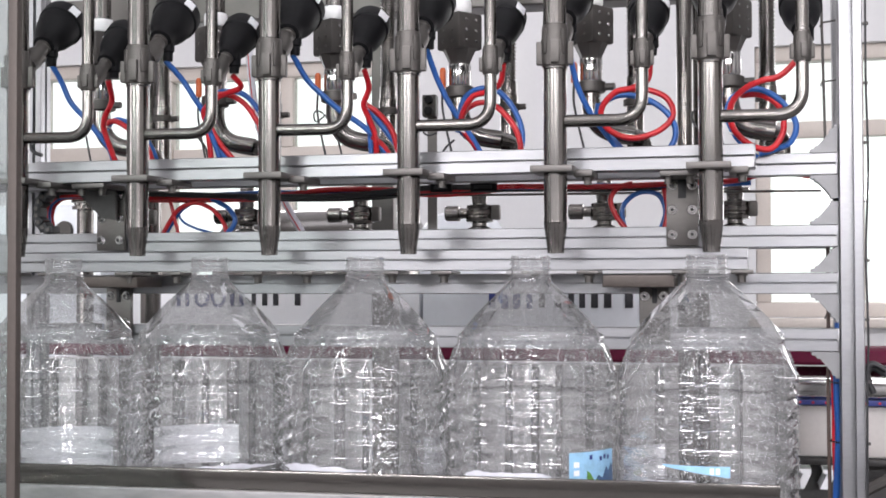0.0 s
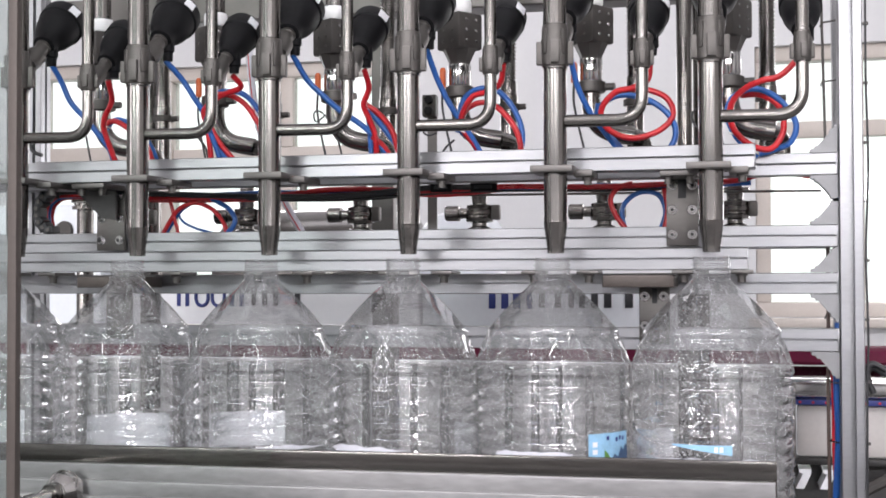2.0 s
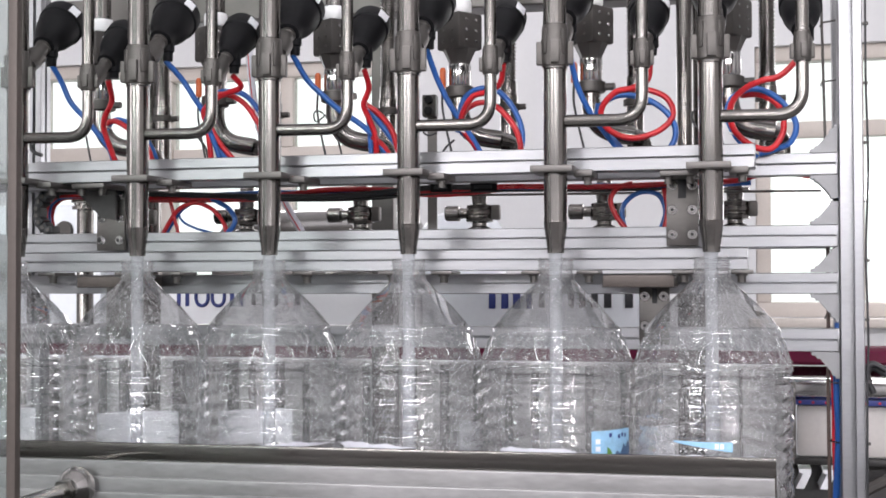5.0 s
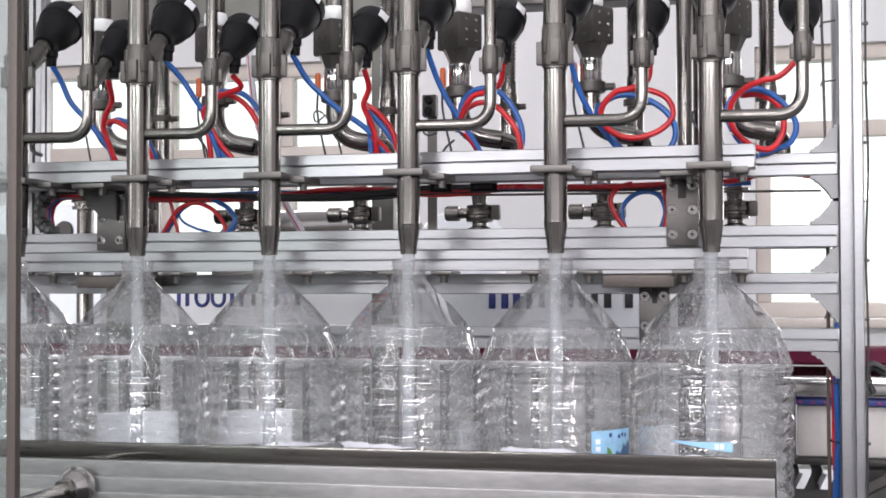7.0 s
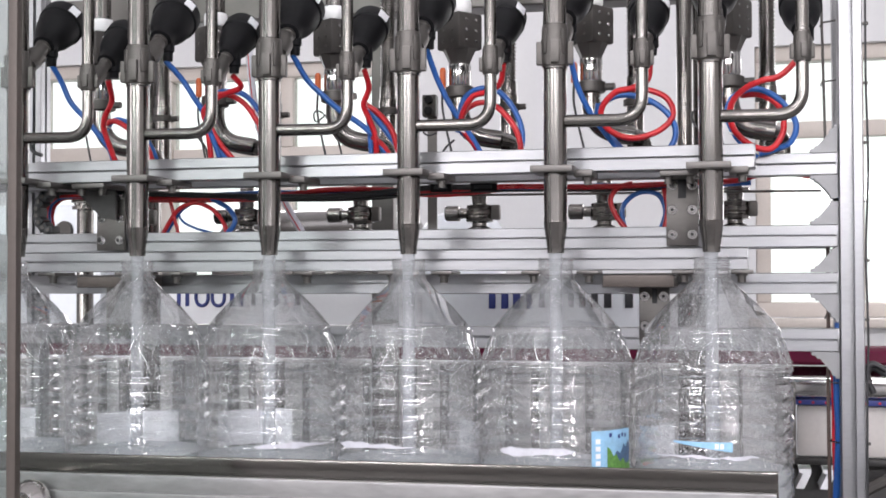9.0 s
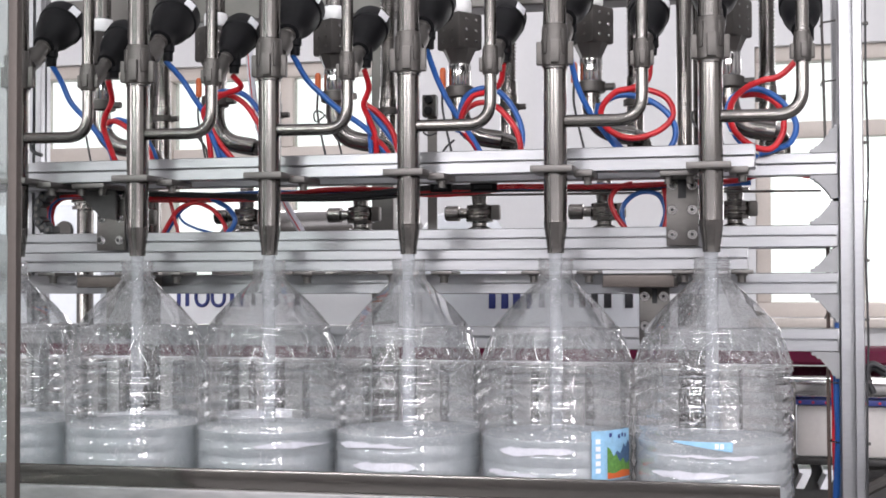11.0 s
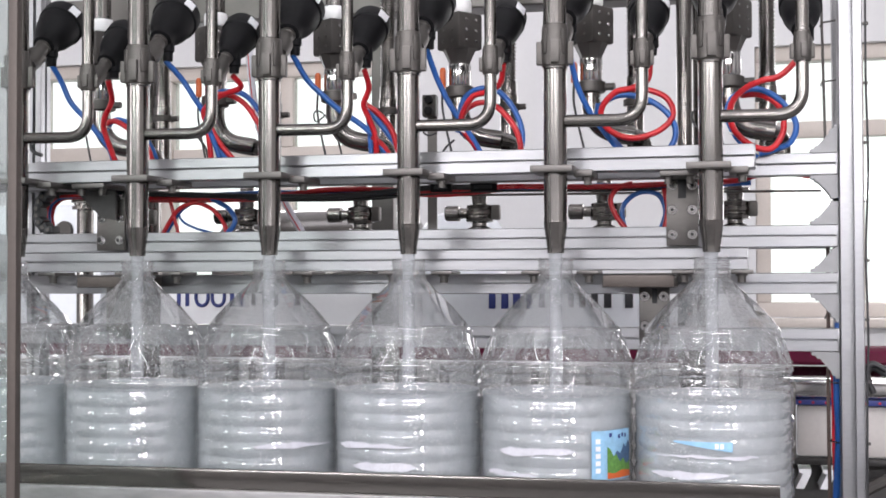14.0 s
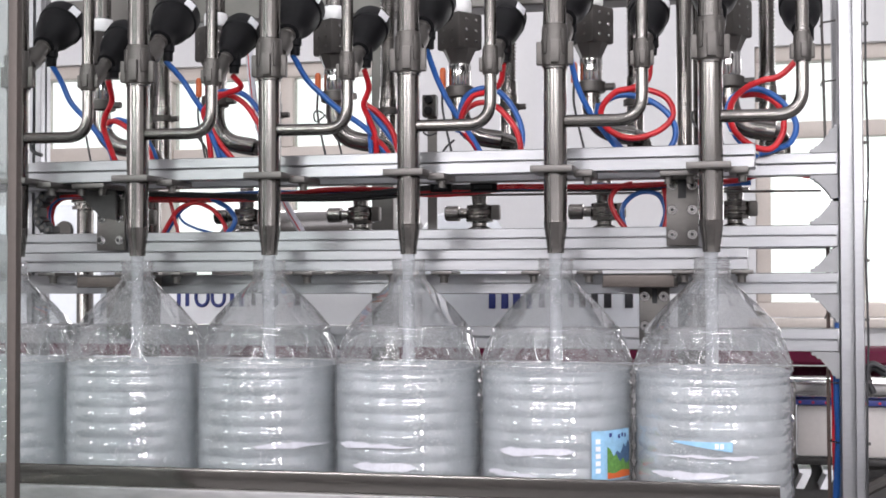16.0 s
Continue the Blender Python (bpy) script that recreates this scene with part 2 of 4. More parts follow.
def bend(p0, p1, p2, r, n=8):
    """From p0 to p2 by way of the corner p1, rounded with radius r."""
    p0, p1, p2 = Vector(p0), Vector(p1), Vector(p2)
    a, c = (p0 - p1).normalized(), (p2 - p1).normalized()
    s, e = p1 + a * r, p1 + c * r
    mid = [(1 - t) ** 2 * s + 2 * t * (1 - t) * p1 * 1.0 + t * t * e for t in [k / n for k in range(n + 1)]]
    return [p0] + mid + [p2]


def prism(outline, x0, x1, axis="x", bm=None):
    """The outline of (u, v) pushed out along an axis: x takes (y, z), y takes (x, z), z takes (x, y)."""
    b = bmesh.new()
    put = {"x": lambda a, u, v: (a, u, v), "y": lambda a, u, v: (u, a, v), "z": lambda a, u, v: (u, v, a)}[axis]
    r0 = [b.verts.new(put(x0, u, v)) for u, v in outline]
    r1 = [b.verts.new(put(x1, u, v)) for u, v in outline]
    n = len(outline)
    for k in range(n):
        b.faces.new((r0[k], r0[(k + 1) % n], r1[(k + 1) % n], r1[k]))
    b.faces.new(r0[::-1])
    b.faces.new(r1)
    return join(bm, b) if bm is not None else b


def slot_section(w, h, slots=1, s=0.0019):
    """Section of an aluminium profile: rounded corners and open slots on all four sides."""
    dep, lip, e = 0.0105, 0.0022, 0.0010
    half = []

    def side(length, n):
        pts = []
        for k in range(n):
            c = length * (k + 0.5) / n
            pts += [(c - s, 0), (c - s, lip), (c - s - 0.004, lip + 0.0006), (c - 0.004, dep), (c + 0.004, dep), (c + s + 0.004, lip + 0.0006), (c + s, lip), (c + s, 0)]
        return [(e, 0)] + pts + [(length - e, 0)]
    for u, v in side(w, slots):
        half.append((u, v))
    for u, v in side(h, 1):
        half.append((w - v, u))
    for u, v in side(w, slots):
        half.append((w - u, h - v))
    for u, v in side(h, 1):
        half.append((v, h - u))
    return half


def rail(name, x0, x1, yf, z0, z1, label, depth=0.03):
    t = thing(name, label, "frame rail", pose(0, 0, 0), "machine frame rails")
    sec = [(yf + b, z0 + a) for a, b in slot_section(z1 - z0, depth)]
    part("profile", prism(sec, x0, x1 - 0.0025, "x"), ALU, t, "", None)
    part("end_cap", box(x1 - 0.0024, x1, yf, yf + depth, z0, z1, 0.0006), ALU, t)
    return t


def bolt(parent, x, y, z, axis="y", r=0.0050, h=0.006, name="bolt"):
    """Socket-head bolt with its washer."""
    turn = {"y": pose(0, 0, 0, 90), "z": pose(0, 0, 0, 180), "x": pose(0, 0, 0, 0, 90)}[axis]
    at = Matrix.Translation((x, y, z)) @ turn
    b = part(name, lathe([(r * 0.86, 0.001), (r * 0.86, h - 0.0008), (r * 0.76, h), (r * 0.50, h), (r * 0.48, h - 0.002)], 16), CHROME, parent, "", 30, at)
    part("washer", lathe([(r * 1.4, 0.0002), (r * 1.4, 0.0013), (r * 1.25, 0.0018), (r * 0.90, 0.0018)], 18), CHROME, b)
    # black plug: the hexagon recess gets its shade by colour
    part("socket", lathe([(r * 0.49, h - 0.0030), (r * 0.49, h - 0.0012)], 6), BLACK, b, "black plug for the shade inside the hexagon socket")
    return b


# ---- the hall ----
def wall_with_openings(name, x0, x1, y0, y1, z0, z1, openings, mat):
    """A wall along x, with openings (xa, xb, za, zb) through it, side by side."""
    bm = bmesh.new()
    x = x0
    for xa, xb, za, zb in openings:
        box(x, xa, y0, y1, z0, z1, bm=bm)
        box(xa, xb, y0, y1, z0, za, bm=bm)
        box(xa, xb, y0, y1, zb, z1, bm=bm)
        x = xb
    box(x, x1, y0, y1, z0, z1, bm=bm)
    return tagged(obj(name, bm, mat), "painted plaster wall with window openings", "wall", kind="structure")


FAR = 3.2
far_openings = [(-2.56, -2.0, 1.05, 2.09), (-1.96, -0.94, 1.05, 2.06), (0.47, 1.60, 1.03, 2.04)]
wall_with_openings("wall_north", -4.0, 4.0, FAR, FAR + 0.2, 0, 5.2, far_openings, WALL)
near_openings = [(wx - ww / 2, wx + ww / 2, 1.5, 4.65) for wx, ww in SOUTH_WINDOWS]
wall_with_openings("wall_south", -4.0, 4.0, -4.7, -4.5, 0, 5.2, near_openings, HALL)
for xa, xb, _, _ in near_openings:
    tagged(obj("wall_spandrel", box(xa, xb, -4.68, -4.52, 2.55, 3.6), HALL), "grey wall between the upper and lower windows", "wall", kind="structure")
west = bmesh.new()
for ya, yb, za, zb in ((-4.7, -3.7, 0, 5.2), (-2.5, 3.4, 0, 5.2), (-3.7, -2.5, 0, 1.6), (-3.7, -2.5, 2.6, 5.2)):
    box(-4.2, -4.0, ya, yb, za, zb, bm=west)
tagged(obj("wall_west", west, HALL), "grey painted plaster wall with a window opening", "wall", kind="structure")
tagged(obj("wall_east", box(4.0, 4.2, -4.7, 3.4, 0, 5.2), HALL), "plain grey painted plaster wall", "wall", kind="structure")
tagged(obj("floor", box(-4.2, 4.2, -4.7, 3.4, -0.15, 0), FLOOR), "grey coated factory floor", "floor", kind="structure")
# unseen ceiling, opened over the two added fill lamps
roof = bmesh.new()
for xa, xb, ya, yb in ((-4.2, 4.2, -4.7, -2.42), (-4.2, 4.2, -1.58, 1.78), (-4.2, 4.2, 2.62, 3.4), (-4.2, -2.52, 1.78, 2.62), (2.52, 4.2, 1.78, 2.62), (-4.2, -2.52, -2.42, -1.58), (2.52, 4.2, -2.42, -1.58)):
    box(xa, xb, ya, yb, 5.2, 5.35, bm=roof)
tagged(obj("ceiling", roof, HALL), "plain pale ceiling with two long openings over the added fill lamps", "ceiling", kind="structure")
tagged(obj("backdrop", box(-6, 6, 5.4, 5.5, -1, 5), OUTSIDE), "bright overcast sky outside the windows", "sky", kind="structure")


def window_frame(name, xa, xb, za, zb, y, uprights, bars):
    w = thing(name, "cream painted wooden window with bright panes", "window", pose(xa, y, za), kind="structure")
    L, H = xb - xa, zb - za
    t = 0.055
    for a, b, c, d in ((0, L, 0, t), (0, L, H - t, H), (0, t, t, H - t), (L - t, L, t, H - t)):
        part("frame", box(a, b, 0, 0.08, c, d, 0.006), FRAME_PAINT, w)
    zs = [t] + [v for q in bars for v in (q - 0.03, q + 0.03)] + [H - t]
    xs = [t] + [v for q in uprights for v in (q - 0.03, q + 0.03)] + [L - t]
    for q in bars:
        part("glazing_bar", box(t, L - t, 0.012, 0.068, q - 0.03, q + 0.03, 0.006), FRAME_PAINT, w)
    for q in uprights:
        for c, d in zip(zs[::2], zs[1::2]):
            part("mullion", box(q - 0.03, q + 0.03, 0.008, 0.07, c, d, 0.006), FRAME_PAINT, w)
    part("sill", box(-0.03, L + 0.03, -0.09, 0.1, -0.035, -0.002, 0.006), FRAME_PAINT, w)
    for a, b in zip(xs[::2], xs[1::2]):
        for c, d in zip(zs[::2], zs[1::2]):
            g = part("pane", box(a, b, 0.036, 0.040, c, d), GLASS, w)
            g.visible_shadow = False
    return w


window_frame("window_1", -2.56, -2.0, 1.05, 2.09, FAR + 0.03, [], [0.66])
window_frame("window_2", -1.96, -0.94, 1.05, 2.06, FAR + 0.03, [0.56], [0.64])
window_frame("window_3", 0.47, 1.60, 1.03, 2.04, FAR + 0.03, [0.36], [0.70])
# dado rail and column on the far wall
tagged(obj("trim", box(-4, 4, FAR - 0.02, FAR - 0.002, 0.86, 0.92, 0.004), FRAME_PAINT), "cream painted dado rail on the far wall", "trim", kind="structure")

# ---- machine frame ----
FY = 0.14
rail("frame_rail", -0.80, 0.5645, FY, 1.318, 1.348, "slotted aluminium profile rail of the fixed frame")
rail("frame_rail", -0.80, 0.5645, FY, 1.220, 1.250, "slotted aluminium profile rail of the fixed frame")
rail("frame_rail", -0.80, 0.5645, FY, 1.156, 1.185, "slotted aluminium profile rail of the fixed frame")
rail("frame_rail", -0.80, 0.5645, FY, 1.078, 1.109, "slotted aluminium profile rail of the fixed frame")
rail("carriage_rail", -0.80, 0.456, 0.050, 1.322, 1.354, "slotted aluminium rail that carries the filling nozzles")
rail("carriage_rail", -0.80, 0.446, 0.060, 1.189, 1.218, "slotted aluminium rail behind the bottle necks")
rail("valve_rail", -0.80, 0.5645, 0.325, 1.222, 1.252, "slotted aluminium rail under the pipe fittings")


def post(name, x0, x1, y0, y1, z0, z1, label):
    sec = [(x0 + a * (x1 - x0) / 0.031, y0 + b * (y1 - y0) / 0.031) for a, b in slot_section(0.031, 0.031, s=0.0034)]
    return tagged(obj(name, prism(sec, z0, z1, "z"), ALU), label, "frame post", "machine frame posts")


post("frame_post", 0.5655, 0.5965, 0.132, 0.172, 0.0, 2.2, "upright slotted aluminium profile post of the machine frame")
post("frame_post", -0.832, -0.801, 0.132, 0.172, 0.0, 2.2, "upright slotted aluminium profile post of the machine frame")
post("frame_post", 0.5655, 0.5965, 0.25, 0.29, 0.0, 2.2, "upright slotted aluminium profile post of the machine frame")


post("frame_post", -0.701, -0.676, 0.20, 0.23, 0.0, 2.2, "upright slotted aluminium profile post of the machine frame")


def gusset(x, z, sign):
    """Cast corner bracket between post and rail, its back stepped."""
    s = 0.036
    steps = [(0, 0), (-s, 0), (-s, sign * 0.005), (-s + 0.006, sign * 0.005), (-s + 0.006, sign * 0.009), (-s + 0.010, sign * 0.009),
             (-0.010, sign * (s - 0.008)), (-0.010, sign * (s - 0.004)), (-0.005, sign * (s - 0.004)), (-0.005, sign * s), (0, sign * s)]
    g = thing("corner_bracket", "cast aluminium corner bracket between post and rail", "bracket", pose(x, FY + 0.002, z), "corner brackets")
    part("web", prism(steps, 0.0, 0.004, "y"), CAST_ALU, g)
    part("web", prism(steps, 0.022, 0.026, "y"), CAST_ALU, g)
    part("foot", box(-s, -0.0, 0.004, 0.022, min(0, sign * 0.004), max(0, sign * 0.004)), CAST_ALU, g)
    part("foot", box(-0.004, 0.0, 0.004, 0.022, *sorted((sign * 0.004, sign * s))), CAST_ALU, g)


for zc, sg in ((1.3485, 1), (1.3175, -1), (1.2505, 1), (1.2195, -1), (1.1855, 1), (1.1555, -1), (1.0775, -1)):
    if zc not in (1.2195,):
        gusset(0.5645, zc, sg)


def cross_plate(x0, x1, z0, z1, y, holes, label):
    p = thing("bracket_plate", label, "bracket", pose(0, 0, 0), "bracket plates")
    part("plate", box(x0, x1, y, y + 0.008, z0, z1, 0.0012), STEEL_PLATE, p)
    for bx, bz in holes:
        bolt(p, bx, y, bz)
    return p


# plates that tie the moving rails to the frame, with angle legs
for xa, xb, holes in ((0.336, 0.379, True), (-0.531, -0.484, True)):
    p = cross_plate(xa, xb, 1.2225, 1.318, 0.121, [(xa + 0.008, 1.306), (xb - 0.008, 1.306), (xa + 0.008, 1.272), (xb - 0.008, 1.272), (xa + 0.008, 1.238), (xb - 0.008, 1.238)],
                    "grey steel bracket plate with six socket bolts")
    # black strip on the uncut plate, for the shade in a slot
    part("slot_shade", box(xa + 0.016, xb - 0.016, 0.1195, 0.1208, 1.288, 1.314, 0.0004), BLACK, p)
    part("top_leg", box(xa - 0.004, xb + 0.002, 0.052, 0.120, 1.314, 1.321, 0.001), STEEL_PLATE, p)
    for bx in (xa + 0.006, xb - 0.008):
        part("bolt", lathe([(0.005, -0.010), (0.005, -0.002), (0.007, -0.002), (0.007, 0)], 12), STEEL_CAST, p, "", 30, Matrix.Translation((bx, 0.066, 1.314)))
for xa, ba, bb in ((0.297, 0.2555, 0.3505), (-0.520, -0.5225, -0.425)):
    p = cross_plate(xa, xa + 0.042, 1.086, 1.165, 0.131, [(xa + 0.008, 1.153), (xa + 0.034, 1.153), (xa + 0.008, 1.112), (xa + 0.034, 1.112)],
                    "grey steel bracket plate with four socket bolts")
    # a slot's shade again as a black strip, no cut behind it
    part("slot_shade", box(xa + 0.018, xa + 0.025, 0.1295, 0.1308, 1.143, 1.164, 0.0004), BLACK, p)
    part("top_leg", box(ba, bb, 0.047, 0.1295, 1.166, 1.1825, 0.0015), DOOR_STEEL, p, "dark steel spacer block")

# neck guides under the lower carriage rail
for n in range(6):
    gx = -0.6 + 0.2 * n
    g = thing("neck_guide", "steel neck guide plate bolted under the rail", "bracket", pose(gx, 0, 0), "neck guides")
    for sx in (-1, 1):
        part("jaw", box(sx * 0.0375 - 0.0145, sx * 0.0375 + 0.0145, 0.03, 0.088, 1.1835, 1.1885, 0.001), STEEL_PLATE, g)
        part("bolt", lathe([(0.0055, -0.011), (0.0055, -0.003), (0.0078, -0.003), (0.0078, 0)], 12), STEEL_CAST, g, "", 30, Matrix.Translation((sx * 0.037, 0.05, 1.1835)))


# ---- filling nozzles ----
def nozzle_meshes():
    # pipe with a tapered mouth, open below
    prof = [(0.0098, 1.2112), (0.0112, 1.2112), (0.0113, 1.2175), (0.0119, 1.2225), (0.0150, 1.2445), (0.0154, 1.2480), (0.0155, 1.2510), (0.0157, 1.2516), (0.0157, 1.2526), (0.0155, 1.2532), (0.0155, 1.452), (0.0166, 1.4535),
            (0.0166, 1.459), (0.0155, 1.461), (0.0155, 1.515), (0.0150, 1.53), (0.0150, 1.66), (0.0105, 1.66), (0.0105, 1.25), (0.0098, 1.2112)]
    return lathe(prof, 40, cap=False)


def hub(parent, name, r, z0, z1, x=0.0):
    """Cast body of the angle valve: barrel with square lugs, each a piece of its own."""
    at = pose(x, 0, 0)
    h = z1 - z0
    b = lathe([(r * 0.92, z0), (r * 1.05, z0 + 0.003), (r * 1.08, z0 + h * 0.62), (r * 1.00, z0 + h * 0.70), (r * 0.97, z1 - 0.003), (r * 0.9, z1)], 28, m=at)
    body = part(name, b, STEEL_CAST, parent, "cast steel angle valve body")
    for k in range(4):
        part("lug", box(r * 0.75, r * 1.42, -r * 0.36, r * 0.36, z0 + 0.004, z0 + h * 0.60, 0.0014), STEEL_CAST, body, "", 30, at @ pose(0, 0, 0, 0, 0, 90 * k + 8))
        part("rib", box(r * 0.6, r * 1.16, -r * 0.24, r * 0.24, z0 + h * 0.3, z0 + h * 0.88, 0.0014), STEEL_CAST, body, "", 30, at @ pose(0, 0, 0, 0, 0, 90 * k + 50))
    return body


def actuator(parent, x, y, z, size, label):
    """Black actuator that leans back from its valve body, with bonnet and air port."""
    lean = pose(x, y, z, -50)
    s = size
    bon = lathe([(0.0130 * s, -0.027), (0.0150 * s, -0.012), (0.0150 * s, 0.002), (0.0105 * s, 0.004), (0.0105 * s, 0.022), (0.0118 * s, 0.023), (0.0118 * s, 0.034)], 24, m=lean)
    part("bonnet", bon, STEEL_CAST, parent)
    cap = lathe([(0.011 * s, 0.028), (0.0165 * s, 0.030), (0.0175 * s, 0.040), (0.0200 * s, 0.046), (0.0245 * s, 0.054), (0.0285 * s, 0.064), (0.0310 * s, 0.076), (0.0320 * s, 0.088),
                 (0.0345 * s, 0.090), (0.0345 * s, 0.108), (0.0325 * s, 0.113), (0.020 * s, 0.117), (0.006, 0.118)], 40, m=lean)
    ob = part("actuator", cap, RUBBER, parent, label)
    mid = lean @ Vector((0, 0, 0.056))
    port = lathe([(0.0095, 0.0), (0.0095, -0.020 * s - 0.012), (0.0075, -0.022 * s - 0.012), (0.0070, -0.040 * s - 0.006)], 16, m=Matrix.Translation((mid.x + 0.006, mid.y - 0.008, mid.z)))
    part("air_port", port, RUBBER, ob)
    part("sticker", box(-0.008, 0.008, -0.0350 * s - 0.0004, -0.0335 * s, 0.0915, 0.107, 0.0003), PAPER, ob, "pale printed sticker", 30, lean @ pose(0, 0, 0, 0, 0, 55))
    return ob


NOZZLES = [-0.6 + 0.2 * n for n in range(6)]
PIPES = [-0.592] + NOZZLES[1:]


def make_nozzle():
    t = thing("filling_nozzle", "stainless filling nozzle pipe with side branch and black actuators", "nozzle", pose(0, 0, 0), "filling nozzles")
    part("pipe", nozzle_meshes(), STEEL, t)
    hub(t, "valve_body", 0.0172, 1.455, 1.512)
    path = bend((0.012, 0, 1.3845), (0.1135, 0, 1.3835), (0.1135, 0, 1.70), 0.034, 12)
    part("branch_pipe", sweep(path, 0.0082, 20), STEEL, t)
    hub(t, "branch_valve_body", 0.0108, 1.450, 1.488, 0.1135)
    actuator(t, 0.004, 0.040, 1.512, 1.0, "black domed plastic actuator")
    actuator(t, 0.1155, 0.026, 1.480, 0.82, "black domed plastic actuator")
    # clamp plate that holds the pipe on the carriage rail
    c = box(-0.0305, 0.0255, -0.022, 0.046, 1.3165, 1.3255, 0.0015)
    box(0.022, 0.047, 0.012, 0.080, 1.3125, 1.3215, 0.0015, c)
    k = part("clamp_plate", c, STEEL_PLATE, t, "grey steel clamp plate")
    part("bolt", lathe([(0.0055, -0.010), (0.0055, -0.003), (0.0078, -0.003), (0.0078, 0)], 12), STEEL_CAST, k, "", 30, pose(0.039, 0.03, 1.3125))
    return t


first = make_nozzle()
first.matrix_basis = pose(PIPES[0], 0, 0)
for nx in PIPES[1:]:
    copy_thing(first, pose(nx, 0, 0))


# ---- rear valve units ----
def make_rear_unit():
    t = thing("dosing_valve", "grey valve housing with steel fittings and curved outlet pipe", "valve", pose(0, 0, 0), "dosing valves")
    Y = 0.225
    part("inlet_pipe", lathe([(0.0145, 1.60), (0.0145, 1.66), (0.0155, 1.661), (0.0155, 1.675), (0.0145, 1.676), (0.0145, 1.9)], 24), STEEL, t, "", 30, pose(0, Y, 0))
    part("nut", lathe([(0.017, 1.582), (0.0185, 1.585), (0.0185, 1.598), (0.017, 1.602)], 24), ZIP, t, "white sealing ring", 30, pose(0, Y, 0))
    turn = pose(0, Y, 0, 0, 0, -34)
    hs = part("housing", box(-0.025, 0.025, -0.025, 0.025, 1.525, 1.580, 0.004), GREY_BOX, t, "grey cast metal housing", 30, turn)
    for px in (-0.010, 0.010):
        for pz in (1.537, 1.553, 1.569):
            part("screw", lathe([(0.0020, 0), (0.0020, 0.0012), (0.0015, 0.0016)], 10), CHROME, hs, "", 30, pose(0.0249, px, pz, 0, 90))
            part("screw", lathe([(0.0020, 0), (0.0020, 0.0012), (0.0015, 0.0016)], 10), STEEL_CAST, hs, "", 30, pose(px, -0.0249, pz, 90))
    part("neck", lathe([(0.026, 1.526), (0.024, 1.522), (0.0165, 1.506), (0.0165, 1.503)], 8), GREY_BOX, t, "", 20, pose(0, Y, 0))
    part("sleeve", lathe([(0.0165, 1.470), (0.0175, 1.472), (0.0175, 1.498), (0.0168, 1.503)], 28), CHROME, t, "polished steel sleeve", 30, pose(0, Y, 0))
    part("clamp_ring", lathe([(0.0165, 1.452), (0.0215, 1.454), (0.0225, 1.462), (0.0215, 1.469), (0.0165, 1.471)], 28), STEEL_CAST, t, "", 30, pose(0, Y, 0))
    part("clamp_screw", sweep([(0.022, Y - 0.004, 1.461), (0.036, Y - 0.006, 1.461)], 0.0055, 10), STEEL_CAST, t)
    path = bend((0, Y, 1.455), (0, Y, 1.398), (0.062, Y + 0.01, 1.388), 0.042, 10)
    part("outlet_elbow", sweep(path, 0.0142, 20), STEEL, t)
    down = bend((0.055, Y + 0.008, 1.389), (0.075, Y + 0.045, 1.386), (0.075, Y + 0.045, 1.348), 0.02, 8)
    part("down_pipe", sweep(down, 0.0125, 16), STEEL, t)
    part("sensor", lathe([(0.0042, 1.468), (0.0048, 1.470), (0.0048, 1.494), (0.003, 1.498)], 14), ORANGE, t, "orange plastic sensor plug", 30, pose(-0.0235, Y - 0.012, 0))
    part("sensor_wire", sweep(spline([(-0.0235, Y - 0.012, 1.470), (-0.024, Y - 0.014, 1.44), (-0.018, Y - 0.018, 1.41), (-0.006, Y - 0.02, 1.36), (0.0, Y - 0.01, 1.34)], 6), 0.0018, 6), BLACK, t)
    # tri-clamp coupling at the foot
    fx, fy = 0.006, 0.34
    part("link_pipe", sweep([(0.075, Y + 0.045, 1.354), (0.006, fy, 1.352)], 0.011, 14), STEEL, t)
    prof = [(0.012, 1.252), (0.0185, 1.254), (0.0185, 1.259), (0.012, 1.262), (0.012, 1.268)]
    part("foot_flange", lathe(prof, 28), STEEL, t, "", 30, pose(fx, fy, 0))
    prof = [(0.012, 1.267), (0.0212, 1.269), (0.0221, 1.274), (0.0203, 1.276), (0.0203, 1.279), (0.0221, 1.281), (0.0221, 1.287), (0.0203, 1.289), (0.0212, 1.295), (0.012, 1.298), (0.013, 1.310), (0.022, 1.312), (0.022, 1.316), (0.0115, 1.317), (0.0115, 1.350)]
    part("coupling", lathe(prof, 18), STEEL, t, "ribbed steel clamp coupling", 12, pose(fx, fy, 0))
    part("spigot", lathe([(0.0085, 0.0), (0.0085, 0.012), (0.0125, 0.013), (0.0125, 0.034), (0.0105, 0.036)], 20), STEEL, t, "", 30, pose(fx - 0.02, fy, 1.283, 0, -90))
    part("wing_nut", box(fx + 0.02, fx + 0.034, fy - 0.008, fy + 0.008, 1.272, 1.296, 0.003), STEEL_CAST, t)
    return t


ru = make_rear_unit()
ru.matrix_basis = pose(-0.38, 0, 0)
for n in (0, 2, 3, 4, 5):
    copy_thing(ru, pose(-0.58 + 0.2 * n, 0, 0))


